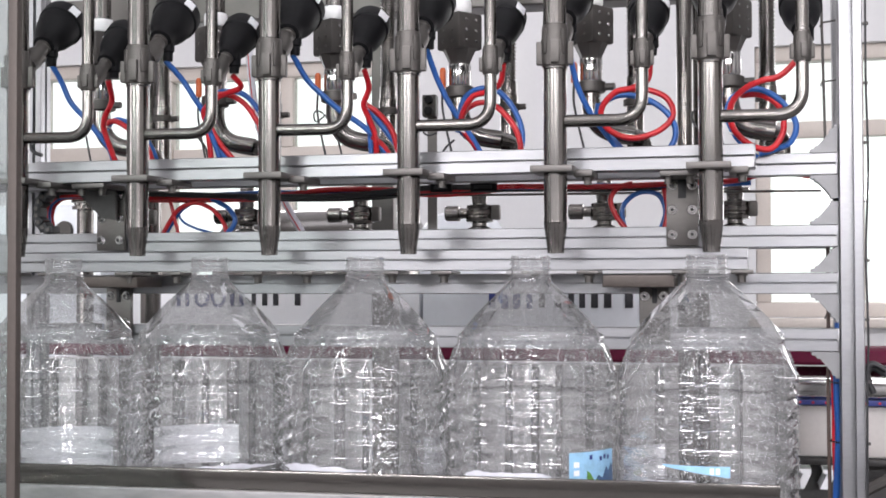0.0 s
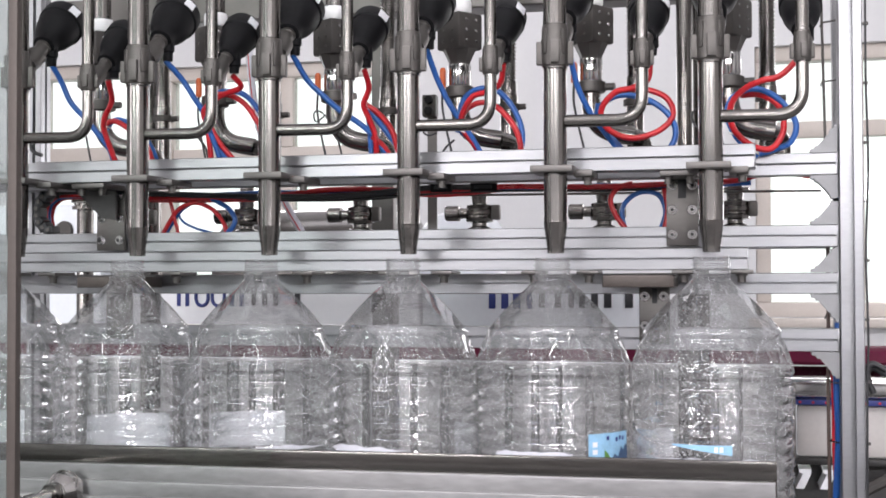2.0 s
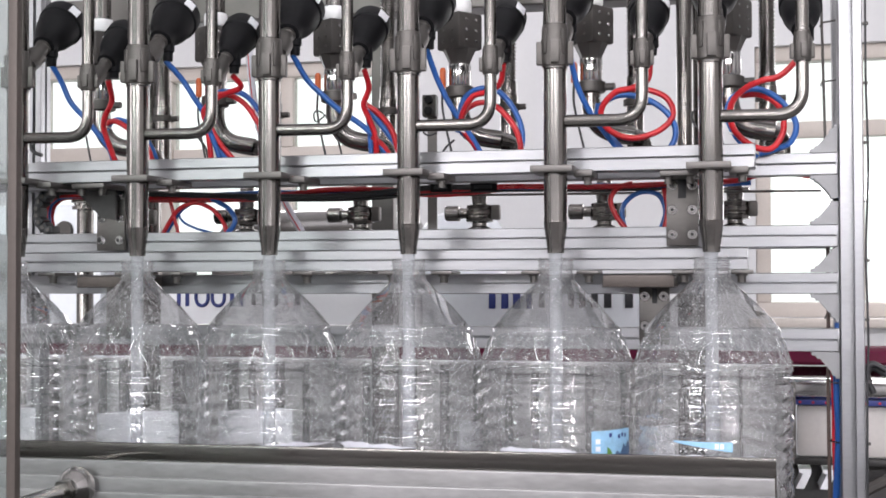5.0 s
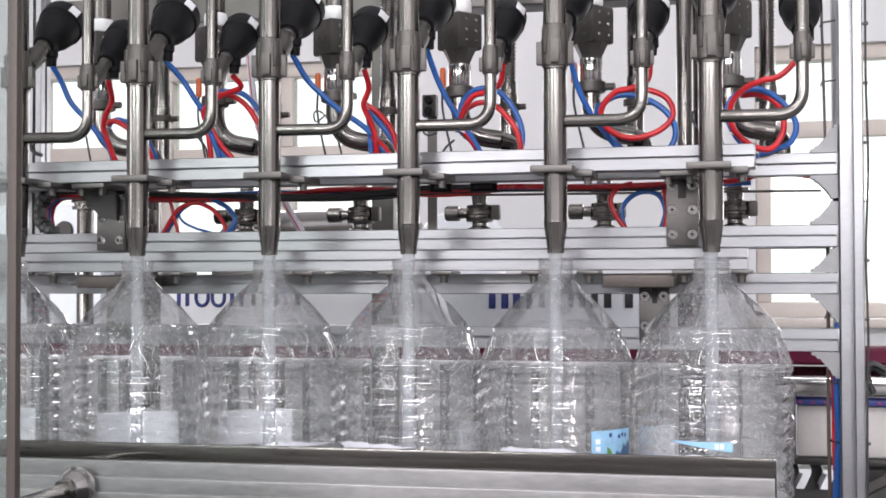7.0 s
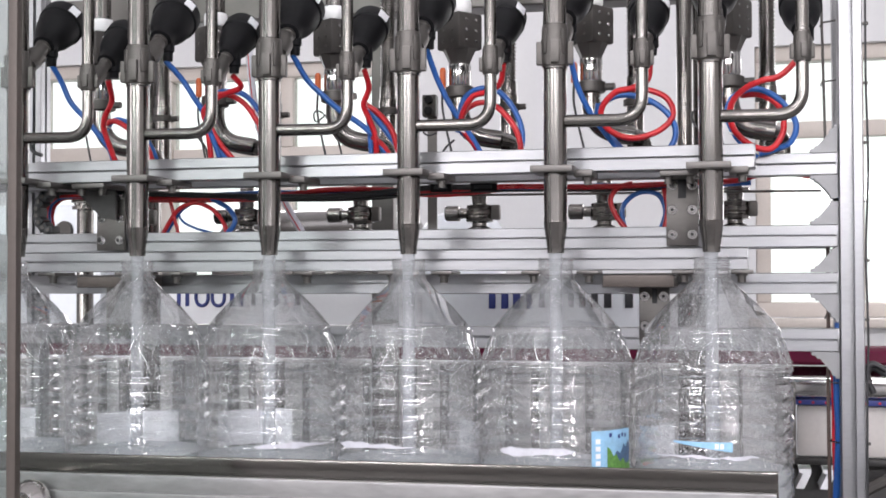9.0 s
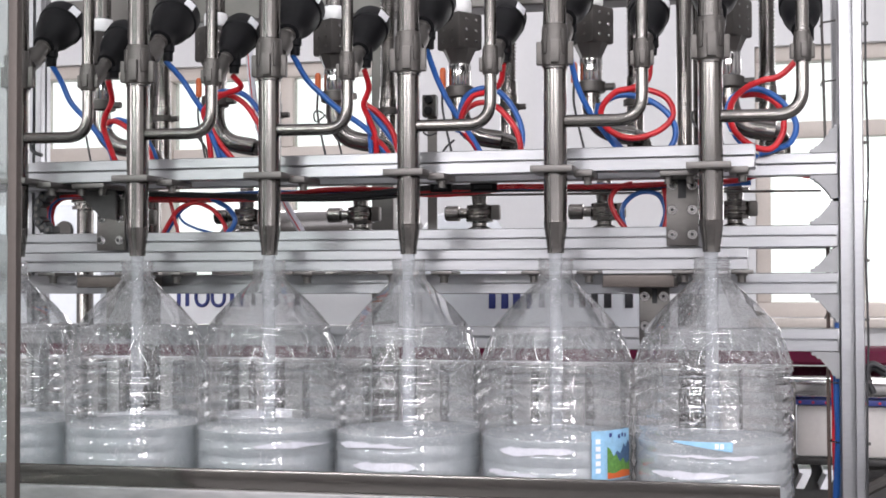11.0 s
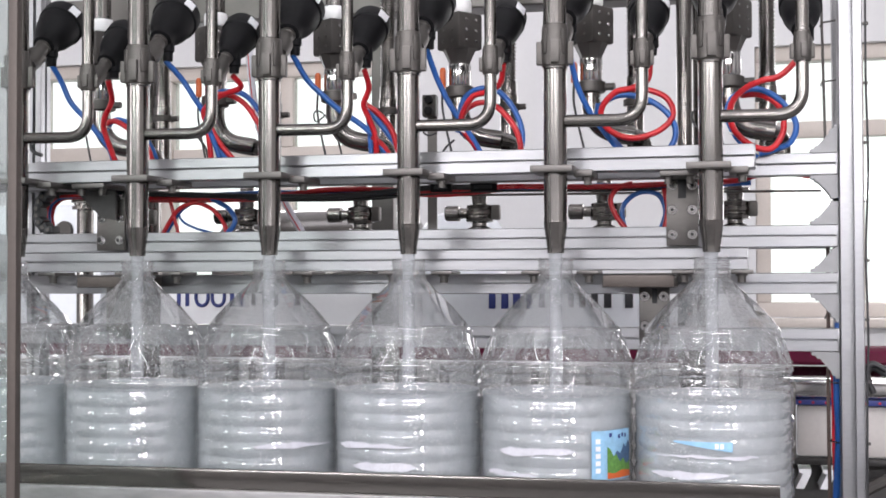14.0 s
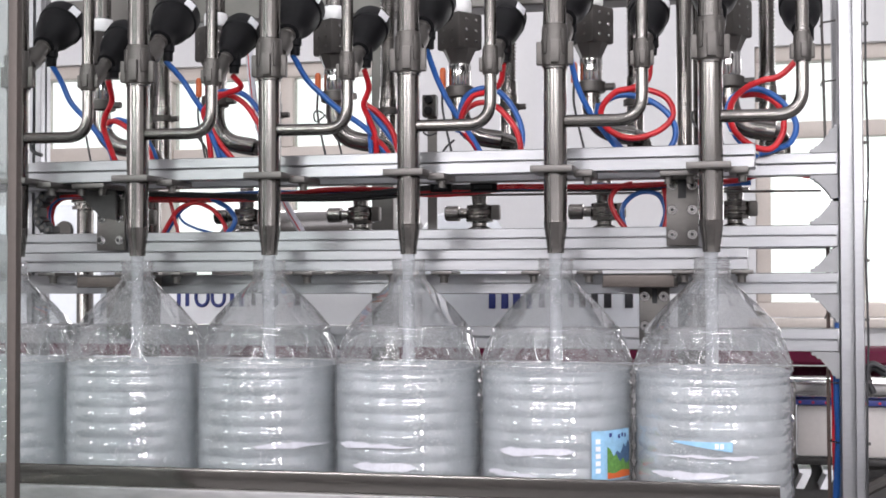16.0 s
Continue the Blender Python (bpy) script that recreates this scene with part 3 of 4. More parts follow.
def make_braided():
    """Corrugated steel hose with its end sleeve."""
    t = thing("braided_hose", "corrugated stainless hose hanging into a steel sleeve", "hose", pose(0, 0, 0), "braided hoses")
    prof = []
    z = 1.49
    while z < 1.80:
        prof += [(0.0108, z), (0.0125, z + 0.0015), (0.0125, z + 0.003), (0.0108, z + 0.0045)]
        z += 0.006
    part("corrugated_hose", lathe(prof, 18), STEEL, t)
    part("sleeve", lathe([(0.0135, 1.36), (0.0135, 1.455), (0.015, 1.457), (0.015, 1.470), (0.0135, 1.472), (0.0135, 1.49), (0.011, 1.492)], 20), STEEL, t)
    part("clip", lathe([(0.0135, 1.446), (0.018, 1.447), (0.018, 1.456), (0.0135, 1.457)], 20), STEEL_CAST, t)
    part("clip_screw", sweep([(0.016, 0, 1.4515), (0.028, 0, 1.4515)], 0.005, 8), STEEL_CAST, t)
    part("stem", lathe([(0.009, 1.335), (0.009, 1.36)], 14), STEEL, t)
    return t


bh = make_braided()
bh.matrix_basis = pose(-0.325, 0.335, 0)
for n in (0, 2, 3, 4, 5):
    copy_thing(bh, pose(-0.525 + 0.2 * n, 0.335, 0))

# tall supply pipes behind the valves
for sx, sy, r in ((0.350, 0.36, 0.0125), (0.372, 0.42, 0.0125), (-0.605, 0.45, 0.018)):
    tagged(obj("supply_pipe", sweep([(sx, sy, 0.0), (sx, sy, 2.2)], r, 20), STEEL, smooth=30), "upright stainless supply pipe behind the valves", "pipe", "supply pipes")

tagged(obj("steel_column", box(-0.201, -0.161, 0.49, 0.53, 0.0, 2.2, 0.003), STEEL_PLATE), "upright stainless box column behind the valves", "column")
tagged(obj("pipe_gallery", box(-0.85, 0.60, 0.40, 0.46, 1.628, 1.68, 0.003), STEEL_PLATE), "dark steel cross beam over the valves", "beam")

# drag chain and black gusset at the end of the cable run
ch = thing("cable_chain", "black plastic cable chain bent round at the frame", "cable chain")
for k in range(8):
    a = radians(-80 + 160 * k / 7)
    part("link", box(-0.008, 0.008, -0.012, 0.012, -0.0055, 0.0055, 0.0015), BLACK, ch, "", 30, pose(-0.630 - 0.026 * math.cos(a), 0.165, 1.2855 + 0.029 * math.sin(a), 0, math.degrees(-a) + 90, 0))
    part("pin", lathe([(0.003, 0), (0.003, 0.0015)], 10), STEEL_CAST, ch, "", 30, pose(-0.630 - 0.026 * math.cos(a), 0.1532, 1.2855 + 0.029 * math.sin(a), 90))
tagged(obj("black_gusset", prism([(-0.560, 1.318), (-0.488, 1.318), (-0.488, 1.268), (-0.512, 1.272)], 0.100, 0.106, "y"), DARK), "black steel gusset plate under the carriage rail", "bracket")

# ---- bottles ----
BASE = 0.875


def bottle_mesh():
    """Faceted shoulder, ringed body, threaded neck; thin plastic."""
    rings = [(0.004, 0.010), (0.050, 0.007), (0.078, 0.0), (0.088, 0.001), (0.094, 0.005), (0.0960, 0.009)]
    pitch, foot = 0.0205, 0.0070
    for rib in range(8):
        for k in range(9):
            u = k / 9
            rings.append((0.0964 + 0.0029 * math.sin(math.pi * (u + 0.02)) ** 0.85, foot + pitch * (rib + u) + 0.0005))
    rings += [(0.0958, 0.1715), (0.0966, 0.1730), (0.0976, 0.1755), (0.0974, 0.1785), (0.0966, 0.1803), (0.0962, 0.1812), (0.0970, 0.1826), (0.0982, 0.1850), (0.0989, 0.1885),
              (0.0989, 0.1920), (0.0984, 0.1950), (0.0979, 0.1968)]
    crown = len(rings)
    rows = 30
    rings += [(0.0975 - 0.0124 * k / rows, 0.1975 + 0.0290 * k / rows) for k in range(rows + 1)]
    crown_end = len(rings)
    rings += [(0.0849, 0.2275), (0.0845, 0.2290), (0.0842, 0.2330), (0.0846, 0.2345), (0.0848, 0.2362), (0.0842, 0.2378), (0.0832, 0.2392)]
    cone = len(rings)
    rings += [(0.0800, 0.2425), (0.0755, 0.2480), (0.0700, 0.2545), (0.0645, 0.2605), (0.0590, 0.2665), (0.0530, 0.2725), (0.0470, 0.2785), (0.0410, 0.2842), (0.0350, 0.2900), (0.0300, 0.2950)]
    cone_end = len(rings)
    rings += [(0.0265, 0.2985), (0.0235, 0.3015), (0.0230, 0.3035), (0.0256, 0.3045), (0.0256, 0.3065), (0.0222, 0.3075), (0.0220, 0.3125),
              (0.0243, 0.3135), (0.0243, 0.3148), (0.0218, 0.3160), (0.0218, 0.3185), (0.0241, 0.3195), (0.0241, 0.3208), (0.0217, 0.3220), (0.0217, 0.3245),
              (0.0238, 0.3255), (0.0238, 0.3265), (0.0216, 0.3280), (0.0216, 0.3302)]
    seg = 352
    bm = bmesh.new()
    vs = []
    for i, (r, z) in enumerate(rings):
        row = []
        for k in range(seg):
            a = 2 * math.pi * k / seg
            rr = r
            if crown <= i < crown_end:
                # arrowheads: two flat legs from an apex, steeper than the crown, over a shallow hollow
                v, u = (i - crown) / rows, (k / 22) % 1.0 - 0.5
                leg = 0.36 * (1 - v)
                m = min(1.0, max(0.0, (0.085 - abs(abs(u) - leg)) / 0.022))
                rr += m * (0.0006 + 0.0026 * v)
                if abs(u) < leg - 0.085:
                    rr -= 0.0010 * (1 - v)
                rr -= 0.0018 * max(0.0, v - 0.9) * 10 * m
            elif cone <= i < cone_end:
                # ten flat facets that fade out towards the neck and the shoulder ring
                w = math.sin(math.pi * (i - cone + 1) / (cone_end - cone + 1)) ** 0.5
                q = (a + 0.2) % (2 * math.pi / 10) - math.pi / 10
                rr *= 1 + w * (math.cos(math.pi / 10) / math.cos(q) * 1.022 - 1)
            if 0.012 < z < 0.19:
                rr += 0.00035 * noise.noise((math.cos(a) * 2.2, math.sin(a) * 2.2, z * 14))
            row.append(bm.verts.new((rr * math.cos(a), rr * math.sin(a), z)))
        vs.append(row)
    for a, c in zip(vs, vs[1:]):
        for k in range(seg):
            bm.faces.new((a[k], a[(k + 1) % seg], c[(k + 1) % seg], c[k]))
    bm.faces.new(vs[0][::-1])
    return bm


def drops_mesh(seed, count=6000):
    """Water drops that cling to the wall, as low domes."""
    rnd = random.Random(seed)
    bm = bmesh.new()
    for _ in range(count):
        a = rnd.uniform(0, 2 * math.pi)
        z = rnd.uniform(0.03, 0.20) if rnd.random() < 0.78 else rnd.uniform(0.20, 0.295)
        if z < 0.197:
            r = 0.0994
        elif z < 0.235:
            r = 0.0985 - (z - 0.197) / 0.030 * 0.0124 if z < 0.227 else 0.0856
        else:
            r = 0.0857 - (z - 0.2345) / 0.064 * 0.059
        s = 0.00042 + 0.0009 * rnd.random() ** 4
        c, si = math.cos(a), math.sin(a)
        n = Vector((c, si, 0.0 if z < 0.20 else 0.7)).normalized()
        u = Vector((-si, c, 0))
        v = n.cross(u)
        o = Vector((r * c, r * si, z))
        ring = [bm.verts.new(o + s * (math.cos(t) * u + 1.15 * math.sin(t) * v)) for t in [k * math.pi / 3 for k in range(6)]]
        top = bm.verts.new(o + n * s * 0.7)
        for k in range(6):
            bm.faces.new((ring[k], ring[(k + 1) % 6], top))
    return bm


def curved_patch(r, a0, a1, z0, z1, ragged=0.0, seed=1, n=32, wedge=0.0):
    """A piece of film on the bottle's wall between two angles; 0 faces -y."""
    rnd = random.Random(seed)
    bm = bmesh.new()
    lo, hi, lo2, hi2 = [], [], [], []
    wa = wb = 0.4
    for k in range(n + 1):
        a = radians(a0 + (a1 - a0) * k / n - 90)
        wa, wb = [min(1, max(0, w + rnd.uniform(-0.22, 0.22))) for w in (wa, wb)]
        end = min(1.0, 6.0 * min(k, n - k) / n) if ragged else 1.0
        za, zb = z0 + ragged * wa, z1 - ragged * wb
        za, zb = (za + zb) / 2 - (zb - za) / 2 * (0.25 + 0.75 * end), (za + zb) / 2 + (zb - za) / 2 * (0.25 + 0.75 * end)
        za += wedge * (z1 - z0) * (1 - k / n)
        for lst, rr, zz in ((lo, r, za), (hi, r, zb), (lo2, r + 0.0003, za), (hi2, r + 0.0003, zb)):
            lst.append(bm.verts.new((rr * math.cos(a), rr * math.sin(a), zz)))
    for k in range(n):
        bm.faces.new((lo[k], lo[k + 1], hi[k + 1], hi[k]))
        bm.faces.new((lo2[k], hi2[k], hi2[k + 1], lo2[k + 1]))
    return bm


shell_me = None
drop_me = None
bottles = []
waters, streams = [], []
for n, bx in enumerate(NOZZLES):
    b = thing("plastic_bottle", "clear ringed plastic bottle with bare threaded neck, wet inside", "bottle", pose(bx, 0, BASE), "bottles in a row")
    if shell_me is None:
        sh = part("shell", bottle_mesh(), PET, b, "", 40)
        dr = tagged(part("droplet", drops_mesh(5), DROP, b, "clinging water drops", 40), kind="stuff")
        shell_me, drop_me = sh.data, dr.data
    else:
        sh, dr = new("shell", shell_me), tagged(new("droplet", drop_me), "clinging water drops", kind="stuff")
        sh.parent = dr.parent = b
    sh.matrix_basis = pose(0, 0, 0, 0, 0, (7, 15, 3, 11, 0, 9)[n])
    dr.matrix_basis = pose(0, 0, 0, 0, 0, 61 * n)
    bottles.append(b)

R_L = 0.0998


def film(n, name, a0, a1, z0, z1, mat, label, ragged=0.0, r=R_L, seed=1, wedge=0.0):
    return part(name, curved_patch(r, a0, a1, z0, z1, ragged, seed, 32, wedge), mat, bottles[n], label, 30)


# paper backs of labels on the far side
for n, a0, a1, z0, z1 in ((0, 192, 250, 0.055, 0.106), (1, 170, 242, 0.055, 0.106), (2, 182, 248, 0.064, 0.114), (3, 120, 150, 0.060, 0.106), (5, 212, 262, 0.064, 0.106)):
    film(n, "label", a0, a1, z0, z1, PAPER, "pale back of a label on the far side")
# torn white strips
for n, a0, a1, z0, z1, sd in ((2, 10, 75, 0.078, 0.090, 2), (3, -47, 18, 0.083, 0.095, 3), (4, -36, 22, 0.081, 0.094, 4), (5, -40, 34, 0.084, 0.093, 5), (4, -50, -5, 0.056, 0.066, 8), (3, -30, 20, 0.058, 0.070, 9), (5, -45, 12, 0.060, 0.072, 11)):
    film(n, "torn_label", a0, a1, z0, z1, WET_PAPER, "torn white strip of paper label", 0.005, R_L + 0.0004, sd)
# the blue picture label with hills, and a narrow blue strip
lab = film(4, "label", 34, 74, 0.052, 0.114, LABEL_BLUE, "sky-blue printed label with green hills")


def on_label(name, outline, mat, lift=0.0006):
    """A printed shape on the picture label: outline of (degrees round, height)."""
    bm = bmesh.new()
    vs = []
    for a, z in outline:
        q = radians(a - 90)
        rr = R_L + lift
        vs.append(bm.verts.new((rr * math.cos(q), rr * math.sin(q), z)))
    bm.faces.new(vs)
    bmesh.ops.triangulate(bm, faces=bm.faces)
    return part(name, bm, mat, lab, "", 30)


def label_slope(name, z0, ridge, mat, lift):
    """A printed hill on the picture label: from z0 up to a ridge line of (degrees, height)."""
    bm = bmesh.new()
    low, high = [], []
    a = ridge[0][0]
    while a <= ridge[-1][0]:
        z = np.interp(a, [q[0] for q in ridge], [q[1] for q in ridge])
        ca, sa = math.cos(radians(a - 90)), math.sin(radians(a - 90))
        low.append(bm.verts.new(((R_L + lift) * ca, (R_L + lift) * sa, z0)))
        high.append(bm.verts.new(((R_L + lift) * ca, (R_L + lift) * sa, z)))
        a += 0.5
    for k in range(len(low) - 1):
        bm.faces.new((low[k], low[k + 1], high[k + 1], high[k]))
    return part(name, bm, mat, lab, "", 30)


label_slope("mountain", 0.066, [(47, 0.080), (52, 0.078), (57, 0.088), (61, 0.084), (65, 0.096), (68, 0.091), (71, 0.099), (74, 0.094)], LABEL_SLATE, 0.0008)
label_slope("meadow", 0.060, [(47, 0.094), (50, 0.090), (53, 0.082), (56, 0.084), (60, 0.074), (64, 0.078), (68, 0.070), (74, 0.073)], LABEL_GREEN, 0.0011)
label_slope("path", 0.054, [(47, 0.062), (54, 0.060), (62, 0.0635), (74, 0.061)], ORANGE, 0.0013)
for za in (0.062, 0.071, 0.080, 0.089, 0.098):
    on_label("print_bar", [(37, za), (41, za), (41, za + 0.006), (37, za + 0.006)], PAPER, 0.0009)
for aa, za in ((58, 0.103), (62, 0.1045), (66, 0.1035), (49, 0.1055)):
    on_label("print_bar", [(aa, za), (aa + 2.4, za), (aa + 2.4, za + 0.005), (aa, za + 0.005)], NAVY, 0.0009)
strip = film(5, "label", -26, 15, 0.095, 0.107, LABEL_BLUE, "narrow wedge of a sky-blue printed label", wedge=0.85)
for aa in (3, 6.5):
    part("print_bar", curved_patch(R_L + 0.0008, aa, aa + 2.4, 0.099, 0.105), PAPER, strip)

# ---- deck and pusher ----
deck = thing("bottle_deck", "stainless deck that the bottles slide over", "conveyor")
part("deck_plate", box(-0.95, 0.492, -0.335, 0.118, 0.860, BASE, 0.002), DARK, deck, "dark deck plate")
part("side_skirt", box(-0.95, 0.488, -0.330, 0.110, 0.62, 0.8595), DARK, deck)
for lx in (-0.90, 0.44):
    for ly in (-0.29, 0.07):
        part("leg", box(lx - 0.02, lx + 0.02, ly - 0.02, ly + 0.02, 0.0, 0.6195, 0.003), STEEL, deck)

pusher = thing("pusher", "long stainless pusher beam with a polished top rail", "pusher")
top = prism([(-0.1300, 0.9672), (-0.1297, 0.9682), (-0.1290, 0.9689), (-0.1280, 0.9692), (-0.1270, 0.9689), (-0.1262, 0.9682), (-0.1260, 0.9672), (-0.1260, 0.8840), (-0.1284, 0.8840), (-0.1284, 0.9470), (-0.1296, 0.9476), (-0.1300, 0.9485)], -0.95, 0.476, "x")
part("push_rail", top, RAIL_STEEL, pusher, "polished steel top rail")
lip, y_at = [], -0.1285
for zc in (0.9455, 0.9245, 0.9050):
    out = y_at - 0.0045
    lip += [(y_at, zc)] + [(out + 0.0020 - 0.0020 * math.sin(a), zc - 0.0020 + 0.0020 * math.cos(a)) for a in [k * math.pi / 12 for k in range(7)]]
    y_at = out
front = prism(lip + [(y_at, 0.8840), (-0.1285, 0.8840)], -0.95, 0.474, "x")
part("front_panel", front, STEEL_PANEL, pusher, "scuffed pale steel front panel", 50)
part("rod_socket", lathe([(0.012, 0), (0.026, 0.001), (0.0265, 0.006), (0.022, 0.016), (0.014, 0.026), (0.014, 0.030)], 28), CHROME, pusher, "polished steel rod socket", 30, pose(-0.425, -0.1442, 0.912, 90))
part("rod_nut", lathe([(0.014, 0.030), (0.014, 0.042)], 6), STEEL, pusher, "", 30, pose(-0.425, -0.1442, 0.912, 90))
part("piston_rod", lathe([(0.0085, 0.03), (0.0085, 0.55)], 20), CHROME, pusher, "", 30, pose(-0.425, -0.1442, 0.912, 90))

# ---- water ----
for n, bx in enumerate(NOZZLES):
    prof = [(0.060, -0.205), (0.0957, -0.203), (0.0960, -0.004), (0.0954, -0.0015), (0.090, -0.0008), (0.070, 0.0004), (0.040, 0.0012), (0.018, 0.0030), (0.002, 0.0035)]
    wb = lathe(prof, 40)
    w = tagged(obj("bottle_water", wb, WATER, smooth=40), "cloudy bubbling water that fills the bottle", "water", "bottle water")
    w.matrix_basis = pose(bx, 0, 0.872)
    waters.append(w)
    prof = [(0.0050, 0.0), (0.0085, 0.004), (0.0088, 0.05), (0.0082, 0.10), (0.0086, 0.16), (0.0080, 0.22), (0.0084, 0.28), (0.0086, 0.335)]
    s = tagged(obj("water_stream", lathe(prof, 20), STREAM, smooth=40), "clear jet of water falling from the nozzle", "water", "water streams")
    s.matrix_basis = pose(bx, 0, 1.235)
    streams.append(s)

# ---- cabinet, pipes and machine behind ----
cab = thing("control_cabinet", "white enamelled cabinet with navy and black lettering bars", "cabinet", pose(0, 0, 0))
white_door = part("door_panel", box(-0.90, -0.222, 0.90, 0.93, 1.073, 1.172, 0.003), CABINET, cab, "white enamelled panel with printed bars")
grey_door = part("door_panel", box(-0.214, 0.240, 0.90, 0.93, 1.073, 1.172, 0.003), BLUE_GREY, cab, "pale blue-grey panel with printed bars")
part("carcass", box(-0.90, 0.238, 0.931, 1.10, 0.0, 1.170, 0.003), CABINET, cab)
part("ledge", box(-0.95, 0.245, 0.885, 0.93, 1.054, 1.0715, 0.003), STEEL_PANEL, cab)
for bx, w, za, mat in ((-0.768, 0.009, 1.119, NAVY), (-0.748, 0.009, 1.119, NAVY), (-0.644, 0.010, 1.119, NAVY), (-0.622, 0.010, 1.119, NAVY),
                       (-0.594, 0.010, 1.121, INK), (-0.570, 0.012, 1.121, INK), (-0.545, 0.012, 1.121, INK), (-0.496, 0.013, 1.121, INK)):
    part("print_bar", box(bx, bx + w, 0.8985, 0.8996, za, 1.150, 0.0004), mat, white_door)
for bx, w, za, mat in ((-0.074, 0.014, 1.116, NAVY), (-0.048, 0.015, 1.116, NAVY), (-0.024, 0.016, 1.116, NAVY), (0.004, 0.012, 1.116, NAVY), (0.030, 0.012, 1.118, INK), (0.062, 0.013, 1.118, INK),
                       (0.090, 0.012, 1.118, INK), (0.112, 0.012, 1.118, INK), (0.136, 0.014, 1.118, INK), (0.162, 0.015, 1.118, INK), (0.204, 0.016, 1.118, INK)):
    part("print_bar", box(bx, bx + w, 0.8985, 0.8996, za, 1.150, 0.0004), mat, grey_door)

for cx in (-0.709, -0.671):
    arc = [(cx + 0.014 * math.cos(a), 0.8996, 1.136 + 0.016 * math.sin(a)) for a in [math.pi * (1 + k / 12) for k in range(13)]]
    part("print_arc", sweep([(arc[0][0], 0.8996, 1.152)] + arc + [(arc[-1][0], 0.8996, 1.152)], 0.0038, 8), NAVY, white_door)

tube = thing("maroon_guard", "maroon painted guard beam over the rear conveyor", "guard")
part("beam", prism([(0.600, 1.034), (0.602, 1.052), (0.612, 1.058), (0.66, 1.060), (0.66, 1.030), (0.606, 1.029)], -1.1, 1.4, "x"), MAROON, tube)
mach = thing("rear_conveyor", "dark rear conveyor with a steel roller and beige side plates", "conveyor")
part("side_plate", box(-1.05, 0.498, 0.56, 0.58, 0.45, 1.0285, 0.004), REAR_GREY, mach, "pale grey painted side plate")
# added bars stand in for dark columns refracted in the bottles
for k in range(30):
    bx = -1.02 + 0.052 * k + 0.008 * math.sin(5.1 * k)
    part("upright", box(bx, bx + 0.011 + 0.005 * math.sin(3.3 * k), 0.535, 0.5595, 0.62, 1.026, 0.002), STAND_IN_BAR, mach, "grey upright bar added for the dark columns inside the bottles")
part("roller", sweep([(0.505, 0.65, 0.996), (1.4, 0.65, 0.996)], 0.0285, 28), CHROME, mach, "polished steel roller")
part("belt_edge", box(0.50, 1.4, 0.64, 0.70, 0.957, 0.967, 0.002), NAVY, mach, "navy belt edge with red dots")
for k in range(14):
    part("red_dot", box(0.528 + 0.022 * k, 0.532 + 0.022 * k, 0.6385, 0.6398, 0.960, 0.964), RED, mach)
part("beige_panel", box(0.526, 0.80, 0.66, 0.68, 0.866, 0.955, 0.004), BEIGE, mach, "beige painted side panel")
part("beige_panel", box(0.808, 1.4, 0.66, 0.68, 0.866, 0.955, 0.004), BEIGE, mach, "beige painted side panel")
part("lower_beam", box(0.45, 1.4, 0.65, 0.70, 0.852, 0.864, 0.003), DARK, mach)
part("under_panel", box(-1.05, 1.4, 0.72, 0.74, 0.30, 0.851, 0.003), DARK, mach)
plate = part("bearing_plate", box(0.4985, 0.522, 0.60, 0.64, 0.868, 1.0, 0.004), STEEL_CAST, mach)
for bz in (0.895, 0.935, 0.985):
    bolt(plate, 0.511, 0.60, bz, r=0.007)
for k in range(2):
    part("white_cleat", prism([(0.522 + 0.040 * k, 0.812), (0.536 + 0.040 * k, 0.812), (0.548 + 0.040 * k, 0.838), (0.548 + 0.040 * k, 0.846), (0.528 + 0.040 * k, 0.846), (0.528 + 0.040 * k, 0.840), (0.534 + 0.040 * k, 0.838)], 0.640, 0.718, "y"), CABINET, mach, "white slanted plastic cleat")
part("brace", sweep([(0.50, 0.63, 0.74), (0.70, 0.63, 0.85)], 0.011, 8), STEEL_CAST, mach)
for lx in (-0.9, 0.1, 1.2):
    part("leg", box(lx - 0.03, lx + 0.03, 0.585, 0.645, 0.0, 0.50), DARK, mach)

# horizontal steel tank behind the couplings
tank = thing("steel_tank", "lying stainless tank on a dark frame", "tank")
part("shell", lathe([(0.02, -0.27), (0.10, -0.265), (0.15, -0.245), (0.17, -0.21), (0.17, 0.21), (0.15, 0.245), (0.10, 0.265), (0.02, 0.27)], 40), STEEL, tank, "", 30, pose(-0.62, 1.45, 1.185, 0, 90))
for lx in (-0.75, -0.5):
    part("saddle", box(lx - 0.03, lx + 0.03, 1.35, 1.55, 0.0, 1.04), DARK, tank)
pump = thing("pump_unit", "blue-grey pump with a rounded steel hood", "pump")
part("hood", lathe([(0.10, 0.0), (0.105, 0.20), (0.098, 0.255), (0.075, 0.285), (0.03, 0.30), (0.004, 0.302)], 32), BLUE_GREY, pump, "", 30, pose(-0.22, 1.3, 1.04))
part("base", box(-0.34, -0.10, 1.18, 1.42, 0.0, 1.0395, 0.005), DARK, pump)

# ---- hoses and cables ----
HOSE_WORD = {BLUE.name: "blue", RED.name: "red", BLACK.name: "black", BROWN.name: "brown"}


